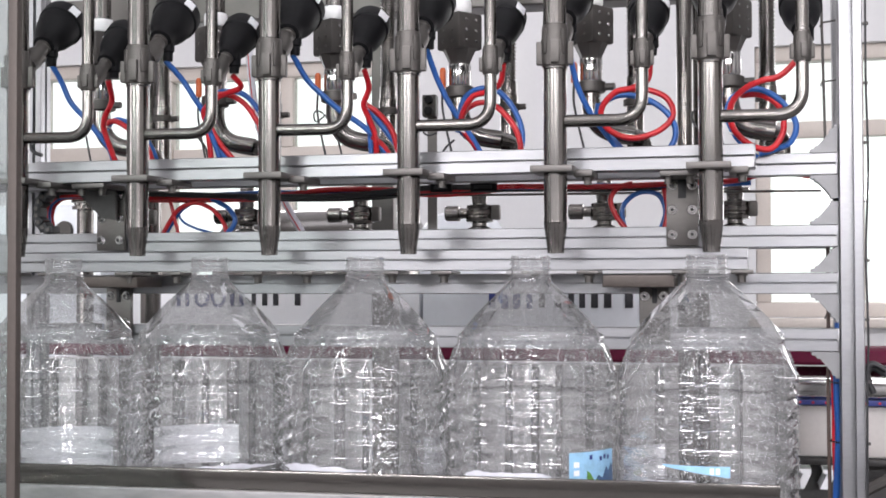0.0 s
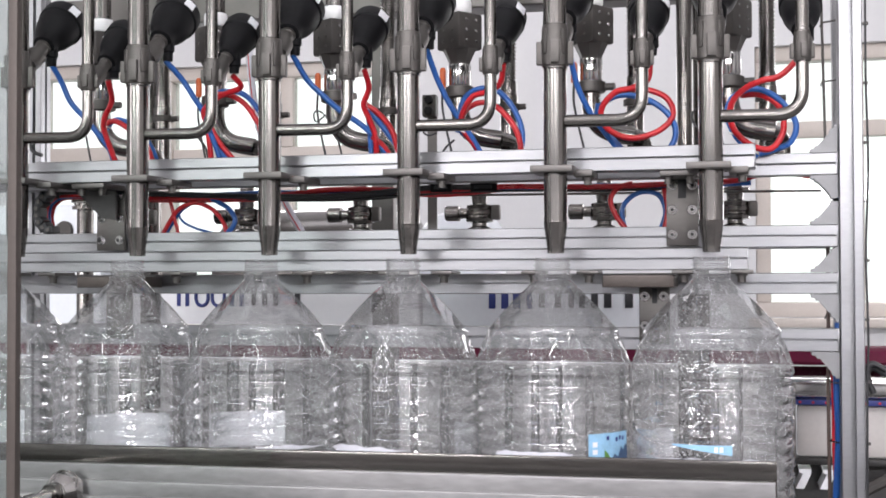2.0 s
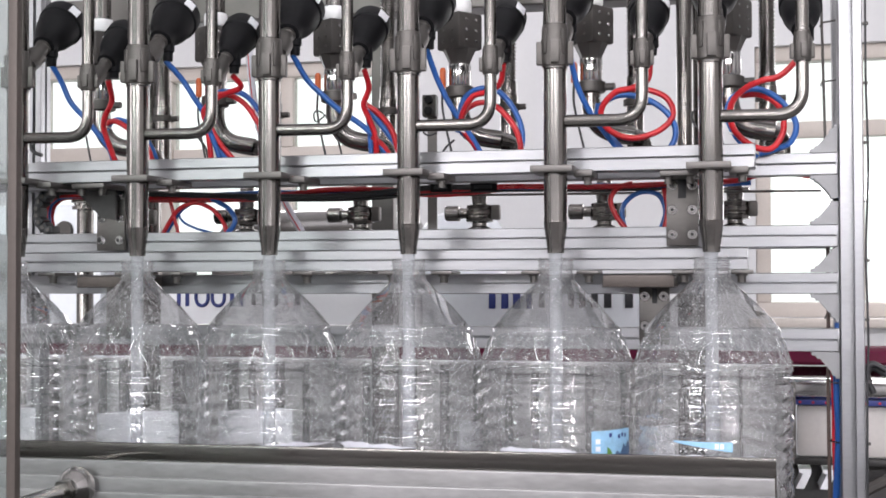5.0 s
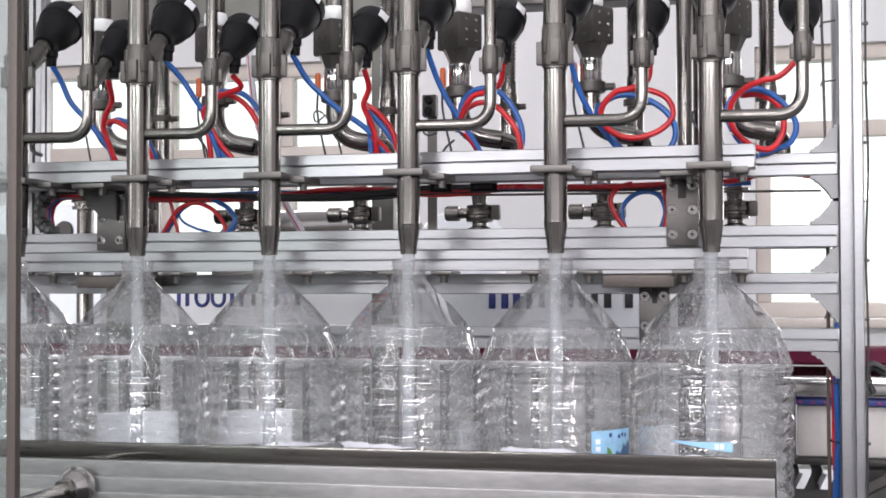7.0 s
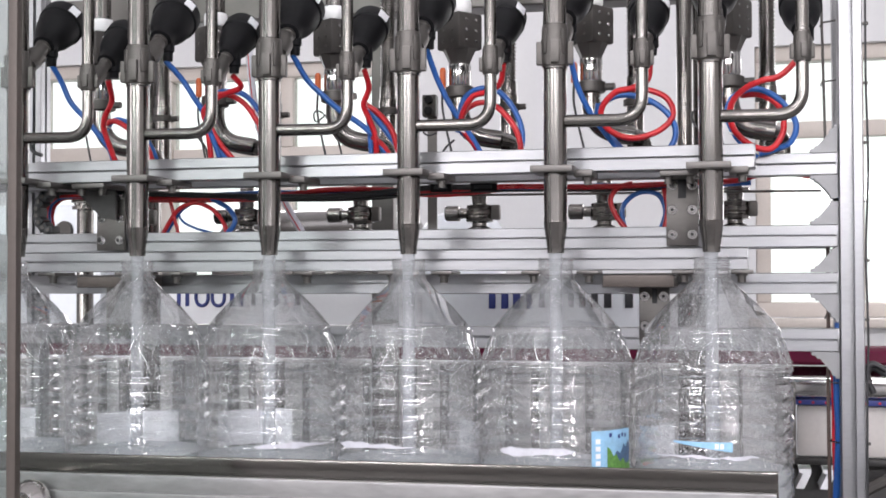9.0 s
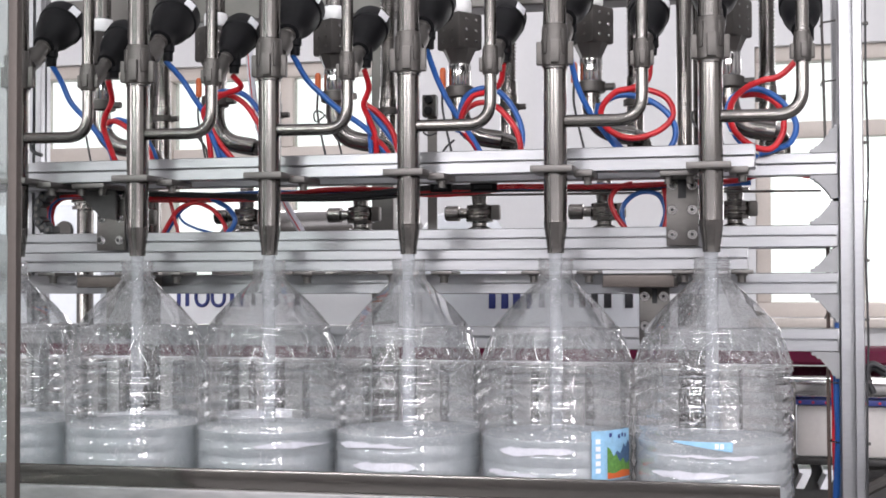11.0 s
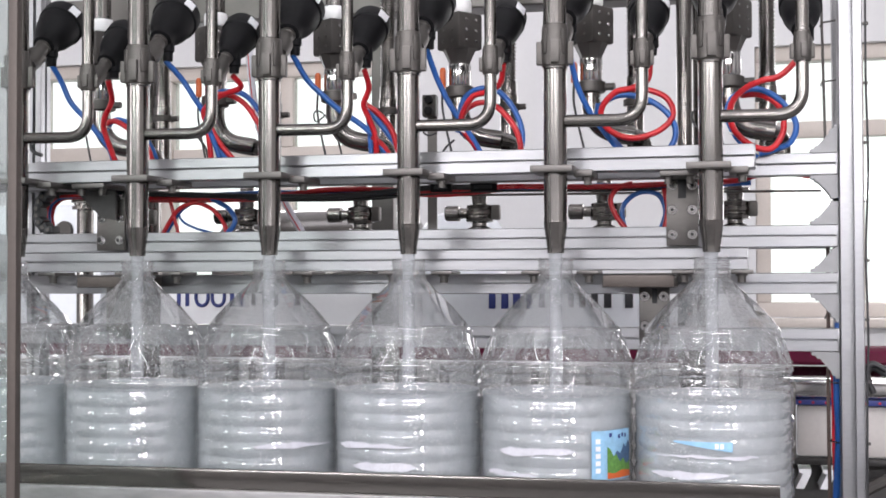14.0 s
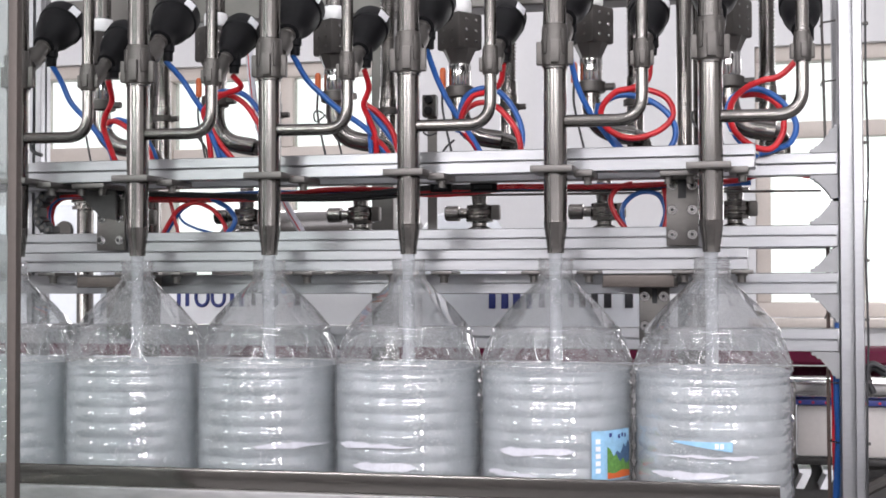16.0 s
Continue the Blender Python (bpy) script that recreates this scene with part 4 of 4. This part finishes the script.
def hose(mat, r, pts):
    w = HOSE_WORD[mat.name]
    n = "air_hose" if w in ("blue", "red") else "cable"
    lab = "glossy %s plastic air hose among the valves" % w if n == "air_hose" else "thin %s cable along the machine frame" % w
    return tagged(obj(n, sweep(spline(pts, 8), r, 10), mat, smooth=40), lab, "hose" if n == "air_hose" else "cable", "%s %ss" % (w, n.replace("_", " ")))


def guide_rod(pts, r):
    return tagged(obj("guide_rod", sweep(pts, r, 10), STEEL_CAST, smooth=40), "thin dark steel rod fixed to the frame", "rod", "guide rods")


def post_clip(x, z):
    b = sweep([(x - 0.002, 0.186, z - 0.006), (x, 0.186, z), (0.566, 0.178, z + 0.001)], 0.0013, 8)
    return tagged(obj("rod_clip", b, STEEL_CAST, smooth=40), "bent wire clip that holds the rod", "clip", "rod clips")


def cable_clip(x, z):
    b = box(0.5965, x + 0.003, 0.124, 0.132, z - 0.002, z + 0.002, 0.0008)
    return tagged(obj("cable_clip", b, STEEL_CAST), "small clip that holds the cable to the post", "clip", "cable clips")


def cable_tie(x, z):
    b = lathe([(0.0095, -0.0009), (0.0102, -0.0009), (0.0102, 0.0009), (0.0095, 0.0009)], 18, cap=False, m=pose(x - 0.002, 0.177, z, 0, 8))
    return tagged(obj("cable_tie", b, STEEL, smooth=30), "thin wire tie round the hoses", "tie", "cable ties")


hose(BLUE, 0.0042, [(-0.581, 0.075, 1.503), (-0.575, 0.092, 1.480), (-0.563, 0.098, 1.450), (-0.544, 0.105, 1.427), (-0.527, 0.112, 1.405), (-0.508, 0.118, 1.378), (-0.502, 0.125, 1.35)])
hose(BLUE, 0.0042, [(-0.394, 0.075, 1.503), (-0.374, 0.092, 1.475), (-0.359, 0.098, 1.45), (-0.348, 0.105, 1.43), (-0.34, 0.112, 1.401), (-0.331, 0.118, 1.374), (-0.324, 0.125, 1.346)])
hose(BLUE, 0.0042, [(-0.194, 0.075, 1.503), (-0.178, 0.092, 1.469), (-0.154, 0.098, 1.444), (-0.132, 0.105, 1.424), (-0.102, 0.112, 1.403), (-0.082, 0.118, 1.383), (-0.063, 0.125, 1.35)])
hose(BLUE, 0.0042, [(0.006, 0.075, 1.503), (0.017, 0.095, 1.462), (0.035, 0.105, 1.423), (0.058, 0.115, 1.387), (0.08, 0.125, 1.347)])
hose(BLUE, 0.0042, [(0.206, 0.075, 1.503), (0.216, 0.095, 1.448), (0.233, 0.105, 1.409), (0.255, 0.115, 1.378), (0.278, 0.125, 1.347)])
hose(RED, 0.0042, [(-0.48, 0.061, 1.474), (-0.484, 0.08, 1.448), (-0.501, 0.09, 1.424), (-0.508, 0.1, 1.408), (-0.504, 0.11, 1.383), (-0.495, 0.12, 1.349)])
hose(RED, 0.0042, [(-0.515, 0.11, 1.403), (-0.511, 0.114, 1.417), (-0.499, 0.118, 1.421), (-0.482, 0.122, 1.412), (-0.455, 0.126, 1.392), (-0.438, 0.13, 1.349)])
hose(BLUE, 0.0042, [(-0.514, 0.12, 1.41), (-0.507, 0.124, 1.421), (-0.495, 0.128, 1.424), (-0.468, 0.132, 1.411), (-0.448, 0.136, 1.382), (-0.436, 0.14, 1.35)])
hose(BLUE, 0.0042, [(-0.521, 0.12, 1.404), (-0.511, 0.125, 1.379), (-0.498, 0.13, 1.35)])
hose(RED, 0.0042, [(-0.281, 0.061, 1.474), (-0.275, 0.078, 1.46), (-0.299, 0.087, 1.453), (-0.321, 0.095, 1.447), (-0.345, 0.103, 1.43), (-0.343, 0.112, 1.405), (-0.339, 0.12, 1.346)])
hose(RED, 0.0042, [(-0.328, 0.11, 1.455), (-0.306, 0.113, 1.453), (-0.285, 0.116, 1.44), (-0.27, 0.119, 1.419), (-0.255, 0.122, 1.391), (-0.249, 0.125, 1.349)])
hose(BLUE, 0.0042, [(-0.337, 0.12, 1.456), (-0.32, 0.123, 1.461), (-0.293, 0.126, 1.457), (-0.272, 0.129, 1.437), (-0.259, 0.132, 1.409), (-0.251, 0.135, 1.354)])
hose(BLUE, 0.0042, [(-0.351, 0.115, 1.435), (-0.345, 0.12, 1.406), (-0.331, 0.125, 1.375), (-0.305, 0.13, 1.346)])
hose(RED, 0.0042, [(-0.345, 0.115, 1.417), (-0.331, 0.12, 1.389), (-0.315, 0.125, 1.367), (-0.296, 0.13, 1.346)])
hose(RED, 0.0042, [(-0.081, 0.061, 1.474), (-0.08, 0.08, 1.451), (-0.091, 0.09, 1.429), (-0.086, 0.1, 1.409), (-0.08, 0.11, 1.386), (-0.08, 0.12, 1.345)])
hose(RED, 0.0042, [(-0.097, 0.11, 1.434), (-0.077, 0.115, 1.419), (-0.057, 0.12, 1.393), (-0.046, 0.125, 1.349)])
hose(BLUE, 0.0042, [(-0.099, 0.115, 1.432), (-0.092, 0.12, 1.408), (-0.089, 0.125, 1.348)])
hose(BLUE, 0.0042, [(-0.096, 0.115, 1.431), (-0.071, 0.122, 1.399), (-0.045, 0.13, 1.362)])
hose(RED, 0.0042, [(-0.086, 0.115, 1.386), (-0.069, 0.122, 1.369), (-0.056, 0.13, 1.346)])
hose(BLUE, 0.0042, [(0.039, 0.13, 1.389), (0.041, 0.129, 1.414), (0.05, 0.129, 1.439), (0.071, 0.128, 1.451), (0.096, 0.128, 1.448), (0.117, 0.127, 1.427), (0.131, 0.126, 1.399), (0.134, 0.126, 1.374), (0.126, 0.125, 1.342)])
hose(RED, 0.0042, [(0.045, 0.12, 1.39), (0.048, 0.12, 1.412), (0.058, 0.12, 1.424), (0.077, 0.12, 1.43), (0.098, 0.12, 1.423), (0.118, 0.12, 1.402), (0.13, 0.12, 1.378), (0.135, 0.12, 1.341)])
hose(RED, 0.0042, [(0.119, 0.061, 1.474), (0.111, 0.079, 1.45), (0.09, 0.087, 1.44), (0.068, 0.096, 1.435), (0.053, 0.104, 1.416), (0.048, 0.113, 1.395), (0.069, 0.121, 1.365), (0.083, 0.13, 1.343)])
hose(BLUE, 0.0042, [(0.041, 0.12, 1.394), (0.06, 0.125, 1.376), (0.078, 0.13, 1.343)])
hose(RED, 0.0042, [(0.32, 0.061, 1.474), (0.315, 0.076, 1.447), (0.293, 0.082, 1.437), (0.27, 0.088, 1.433), (0.251, 0.093, 1.413), (0.253, 0.099, 1.391), (0.272, 0.105, 1.376), (0.298, 0.111, 1.372), (0.329, 0.117, 1.383), (0.346, 0.123, 1.404), (0.337, 0.128, 1.428), (0.312, 0.134, 1.441), (0.288, 0.14, 1.444)])
hose(BLUE, 0.0042, [(0.243, 0.13, 1.4), (0.246, 0.129, 1.42), (0.27, 0.127, 1.434), (0.305, 0.126, 1.429), (0.336, 0.124, 1.409), (0.349, 0.123, 1.383), (0.342, 0.121, 1.359), (0.313, 0.12, 1.336)])
hose(BLUE, 0.0042, [(0.243, 0.12, 1.423), (0.242, 0.123, 1.399), (0.262, 0.127, 1.373), (0.293, 0.13, 1.339)])
hose(RED, 0.0042, [(0.52, 0.061, 1.474), (0.49, 0.066, 1.445), (0.465, 0.072, 1.439), (0.444, 0.078, 1.431), (0.427, 0.085, 1.415), (0.423, 0.091, 1.394), (0.432, 0.097, 1.372), (0.454, 0.103, 1.355), (0.476, 0.109, 1.352), (0.491, 0.115, 1.371), (0.493, 0.122, 1.395), (0.484, 0.128, 1.416), (0.462, 0.134, 1.429), (0.437, 0.14, 1.43)])
hose(BLUE, 0.0042, [(0.458, 0.12, 1.341), (0.431, 0.121, 1.371), (0.419, 0.122, 1.4), (0.426, 0.123, 1.424), (0.45, 0.124, 1.436), (0.476, 0.125, 1.429), (0.499, 0.126, 1.408), (0.51, 0.127, 1.384), (0.502, 0.128, 1.362), (0.482, 0.129, 1.353), (0.461, 0.13, 1.347)])
hose(RED, 0.004, [(-0.657, 0.19, 1.262), (-0.66, 0.19, 1.285), (-0.65, 0.19, 1.306), (-0.611, 0.19, 1.314), (-0.443, 0.19, 1.305), (-0.272, 0.19, 1.307), (-0.162, 0.19, 1.315), (-0.02, 0.19, 1.31), (0.101, 0.19, 1.314), (0.226, 0.19, 1.311), (0.332, 0.19, 1.313), (0.427, 0.19, 1.316), (0.473, 0.19, 1.327), (0.515, 0.19, 1.323), (0.544, 0.19, 1.315)])
hose(RED, 0.0035, [(-0.653, 0.2, 1.262), (-0.655, 0.2, 1.282), (-0.645, 0.2, 1.303), (-0.607, 0.2, 1.311), (-0.448, 0.2, 1.303), (-0.276, 0.2, 1.303), (-0.147, 0.2, 1.31), (-0.005, 0.2, 1.304), (0.099, 0.2, 1.31), (0.225, 0.2, 1.308), (0.307, 0.2, 1.308), (0.379, 0.2, 1.31)])
hose(BLUE, 0.0038, [(-0.655, 0.195, 1.262), (-0.658, 0.195, 1.284), (-0.648, 0.195, 1.304), (-0.609, 0.195, 1.313), (-0.446, 0.195, 1.309), (-0.274, 0.195, 1.312), (-0.128, 0.195, 1.309), (0.005, 0.195, 1.313), (0.142, 0.195, 1.311), (0.234, 0.195, 1.313), (0.332, 0.195, 1.31), (0.45, 0.195, 1.313)])
hose(BLACK, 0.0045, [(-0.663, 0.185, 1.262), (-0.665, 0.185, 1.289), (-0.651, 0.185, 1.312), (-0.609, 0.185, 1.319), (-0.441, 0.185, 1.312), (-0.27, 0.185, 1.305), (-0.142, 0.185, 1.305), (-0.018, 0.185, 1.314), (0.070, 0.185, 1.313)])
hose(BLACK, 0.0030, [(-0.665, 0.195, 1.262), (-0.667, 0.195, 1.288), (-0.653, 0.195, 1.309), (-0.604, 0.195, 1.316), (-0.426, 0.195, 1.309), (-0.256, 0.195, 1.301), (-0.128, 0.195, 1.3), (-0.012, 0.195, 1.307), (0.1, 0.195, 1.309), (0.234, 0.195, 1.307), (0.363, 0.195, 1.308)])
hose(RED, 0.0035, [(-0.454, 0.19, 1.25), (-0.429, 0.19, 1.286), (-0.4, 0.19, 1.298), (-0.371, 0.19, 1.288), (-0.352, 0.19, 1.268), (-0.345, 0.19, 1.249)])
hose(RED, 0.003, [(-0.443, 0.19, 1.309), (-0.435, 0.19, 1.278), (-0.427, 0.19, 1.249)])
hose(BLUE, 0.004, [(-0.453, 0.195, 1.25), (-0.44, 0.195, 1.268), (-0.426, 0.195, 1.287), (-0.402, 0.195, 1.303)])
hose(BLUE, 0.0038, [(-0.371, 0.19, 1.304), (-0.345, 0.19, 1.29), (-0.332, 0.19, 1.273), (-0.336, 0.19, 1.259), (-0.347, 0.19, 1.249)])
hose(BLUE, 0.002, [(-0.434, 0.2, 1.291), (-0.426, 0.2, 1.271), (-0.404, 0.2, 1.259), (-0.375, 0.2, 1.251)])
hose(RED, 0.0038, [(0.277, 0.19, 1.245), (0.259, 0.19, 1.27), (0.252, 0.19, 1.292), (0.262, 0.19, 1.308), (0.284, 0.19, 1.315)])
hose(RED, 0.0045, [(0.329, 0.19, 1.245), (0.334, 0.19, 1.277), (0.329, 0.19, 1.307)])
hose(BLUE, 0.0036, [(0.273, 0.195, 1.245), (0.268, 0.195, 1.278), (0.283, 0.195, 1.297), (0.303, 0.195, 1.303), (0.322, 0.195, 1.296), (0.33, 0.195, 1.273), (0.322, 0.195, 1.245)])
hose(BLACK, 0.0018, [(0.376, 0.25, 1.428), (0.368, 0.25, 1.424), (0.366, 0.25, 1.414), (0.371, 0.25, 1.403), (0.378, 0.25, 1.398)])
hose(BLACK, 0.0015, [(-0.019, 0.24, 1.403), (-0.033, 0.24, 1.399), (-0.042, 0.24, 1.406), (-0.043, 0.24, 1.421)])
hose(BLACK, 0.0018, [(0.008, 0.24, 1.391), (-0.006, 0.24, 1.379), (-0.019, 0.24, 1.359)])
hose(BLACK, 0.0014, [(-0.203, 0.24, 1.434), (-0.215, 0.24, 1.426), (-0.22, 0.24, 1.435), (-0.215, 0.24, 1.443), (-0.2, 0.24, 1.434), (-0.181, 0.24, 1.398), (-0.171, 0.24, 1.362)])
hose(BLACK, 0.0018, [(-0.398, 0.2, 1.401), (-0.386, 0.2, 1.385), (-0.379, 0.2, 1.358)])
hose(BLACK, 0.003, [(-0.625, 0.12, 1.372), (-0.64, 0.12, 1.378), (-0.648, 0.12, 1.392)])
hose(BLACK, 0.0016, [(0.6, 0.125, 1.553), (0.6, 0.125, 1.439), (0.602, 0.125, 1.325), (0.598, 0.125, 1.212), (0.6, 0.125, 1.099), (0.598, 0.125, 1.024), (0.597, 0.125, 0.882)])
hose(BLUE, 0.0048, [(0.565, 0.175, 1.116), (0.563, 0.175, 1.081), (0.562, 0.175, 1.019), (0.564, 0.175, 0.957), (0.56, 0.175, 0.872)])
hose(RED, 0.0035, [(0.557, 0.18, 1.065), (0.559, 0.18, 1.003), (0.559, 0.18, 0.941), (0.562, 0.18, 0.871)])
hose(BROWN, 0.0026, [(0.552, 0.175, 1.252), (0.552, 0.175, 1.128), (0.551, 0.175, 1.019), (0.552, 0.175, 0.871)])
hose(BLACK, 0.0045, [(0.609, 0.16, 1.021), (0.601, 0.16, 1.046), (0.609, 0.16, 1.056), (0.627, 0.16, 1.046)])
hose(BLACK, 0.004, [(0.6, 0.15, 1.056), (0.608, 0.15, 1.062), (0.625, 0.15, 1.053)])
guide_rod([(-0.623, 0.21, 1.307), (0.547, 0.21, 1.301)], 0.0018)
guide_rod([(0.547, 0.19, 1.57), (0.551, 0.19, 1.365)], 0.002)
guide_rod([(0.553, 0.2, 1.21), (0.554, 0.2, 1.107)], 0.002)
post_clip(0.547, 1.534)
post_clip(0.547, 1.451)
post_clip(0.55, 1.127)
cable_clip(0.601, 1.519)
cable_clip(0.6, 1.439)
cable_clip(0.601, 1.359)
cable_clip(0.6, 1.28)
cable_clip(0.6, 1.201)
cable_clip(0.599, 1.122)
cable_clip(0.599, 1.039)
cable_clip(0.599, 0.957)
cable_tie(0.563, 1.034)
cable_tie(0.562, 0.953)


def hose_tie(x, y, z):
    b = lathe([(0.0085, -0.0011), (0.0092, -0.0011), (0.0092, 0.0011), (0.0085, 0.0011)], 16, cap=False, m=pose(x, y, z, 0, 25))
    return tagged(obj("cable_tie", b, ZIP, smooth=30), "pale nylon tie round the hoses", "tie", "cable ties")


hose_tie(-0.096, 0.115, 1.428)
hose_tie(0.253, 0.115, 1.426)
hose_tie(0.046, 0.115, 1.39)
hose_tie(0.429, 0.115, 1.372)
hose_tie(-0.512, 0.115, 1.414)
hose_tie(-0.343, 0.115, 1.427)

# connector blocks on the cable run
for xa, xb in ((-0.015, 0.017), (0.046, 0.085)):
    c = thing("connector_block", "black plastic cable connector on the frame", "connector", pose(xa, 0.178, 1.307), "connector blocks")
    part("body", box(0, xb - xa, 0, 0.016, 0, 0.0135, 0.0015), RUBBER, c)
    part("clip", box(0.006, xb - xa - 0.006, -0.002, -0.0002, 0.004, 0.009, 0.0006), BLACK, c)

# clear reinforced hose with a red stripe
rh = thing("reinforced_hose", "clear braided plastic hose with a red stripe", "hose")
way = [(-0.412, 0.43, 1.6275), (-0.402, 0.445, 1.48), (-0.372, 0.45, 1.36), (-0.3525, 0.45, 1.3207), (-0.3366, 0.45, 1.2926), (-0.3176, 0.45, 1.2626), (-0.300, 0.45, 1.225)]
part("tube", sweep(spline(way, 8), 0.0065, 12), WET_PAPER, rh)
part("stripe", sweep(spline([(x, y - 0.0062, z) for x, y, z in way], 8), 0.0011, 6), RED, rh)

# upright flanged pipe and grey machine panel behind the cable chain
fp = thing("flanged_pipe", "upright stainless pipe with a flanged top", "pipe")
part("pipe", lathe([(0.017, 0.0), (0.017, 1.318), (0.0165, 1.32)], 24), STEEL, fp, "", 30, pose(-0.877, 0.7, 0))
part("flange", lathe([(0.0175, 1.320), (0.026, 1.321), (0.026, 1.328), (0.018, 1.329), (0.018, 1.334), (0.028, 1.335), (0.028, 1.343), (0.010, 1.344)], 24), STEEL, fp, "", 30, pose(-0.877, 0.7, 0))
# small polished studs added in place of a row of bright reflections
for k in range(10):
    q = 2 * math.pi * k / 10
    part("bolt", lathe([(0.0026, 1.3295), (0.0026, 1.3335)], 6), CHROME, fp, "", 30, pose(-0.877 + 0.0215 * math.cos(q), 0.7 + 0.0215 * math.sin(q), 0))
hp = thing("machine_hood", "grey painted hood of a machine in the hall", "machine")
part("hood", box(-1.42, -1.115, 1.2, 1.5, 0.0, 1.365, 0.012), BLUE_GREY, hp)
part("dial", lathe([(0.001, 0.006), (0.022, 0.006), (0.024, 0.0), (0.024, -0.004)], 20), GREY_BOX, hp, "", 30, pose(-1.215, 1.196, 1.30, 90))

# small valve block with two knobs behind the branch pipe
vb = thing("valve_block", "small dark valve block with two knobs", "valve", pose(-0.062, 0.35, 1.443))
part("body", box(-0.010, 0.013, 0, 0.02, 0, 0.036, 0.002), GREY_BOX, vb)
for kz in (0.009, 0.027):
    part("knob", lathe([(0.0068, 0), (0.0075, 0.002), (0.0075, 0.006), (0.006, 0.009), (0.002, 0.0095)], 16), RUBBER, vb, "", 30, pose(0.002, -0.0005, kz, 90))
part("bracket", box(-0.006, 0.010, 0.0205, 0.0235, -0.19, 0.034), STEEL_PLATE, vb)

# ---- near door post with glass ----
door = thing("guard_door", "steel guard door post with a glass panel", "door")
part("door_post", box(-0.285, -0.2748, -0.505, -0.495, 0.0, 2.2, 0.001), DOOR_STEEL, door)
part("glass", box(-0.90, -0.2855, -0.503, -0.497, 0.0, 2.2), GLASS, door)


# ---- what moves ----
def motions():
    push = [(0.0, -0.199), (0.5, -0.198), (0.7, -0.192), (1.0, -0.170), (1.5, -0.113), (2.0, -0.030), (2.2, -0.008), (2.4, 0.0), (3.0, 0.0)]
    for b, bx in zip(bottles, NOZZLES):
        walk(b, [(t, pose(bx, d, BASE)) for t, d in push] + [(16.0, pose(bx, 0, BASE))])
    back = [(8.0, 0.0), (8.2, -0.004), (8.5, -0.040), (9.0, -0.110), (9.4, -0.165), (9.8, -0.194), (10.2, -0.199), (16.0, -0.199)]
    walk(pusher, [(t, pose(0.0058, d + 0.026, -0.006, 0, -0.35, 0)) for t, d in push + back])
    fill = [(0.0, 0.872), (4.9, 0.872), (7.0, 0.904), (9.2, 0.942), (11.3, 0.984), (12.0, 0.999), (13.0, 1.016), (14.5, 1.040), (16.0, 1.063)]
    for w, bx in zip(waters, NOZZLES):
        walk(w, [(t, pose(bx, 0, z)) for t, z in fill])
    for s, bx in zip(streams, NOZZLES):
        walk(s, [(0.0, pose(bx, 0, 1.235)), (4.5, pose(bx, 0, 1.235)), (4.8, pose(bx, 0, 0.889)), (16.0, pose(bx, 0, 0.889))])


motions()
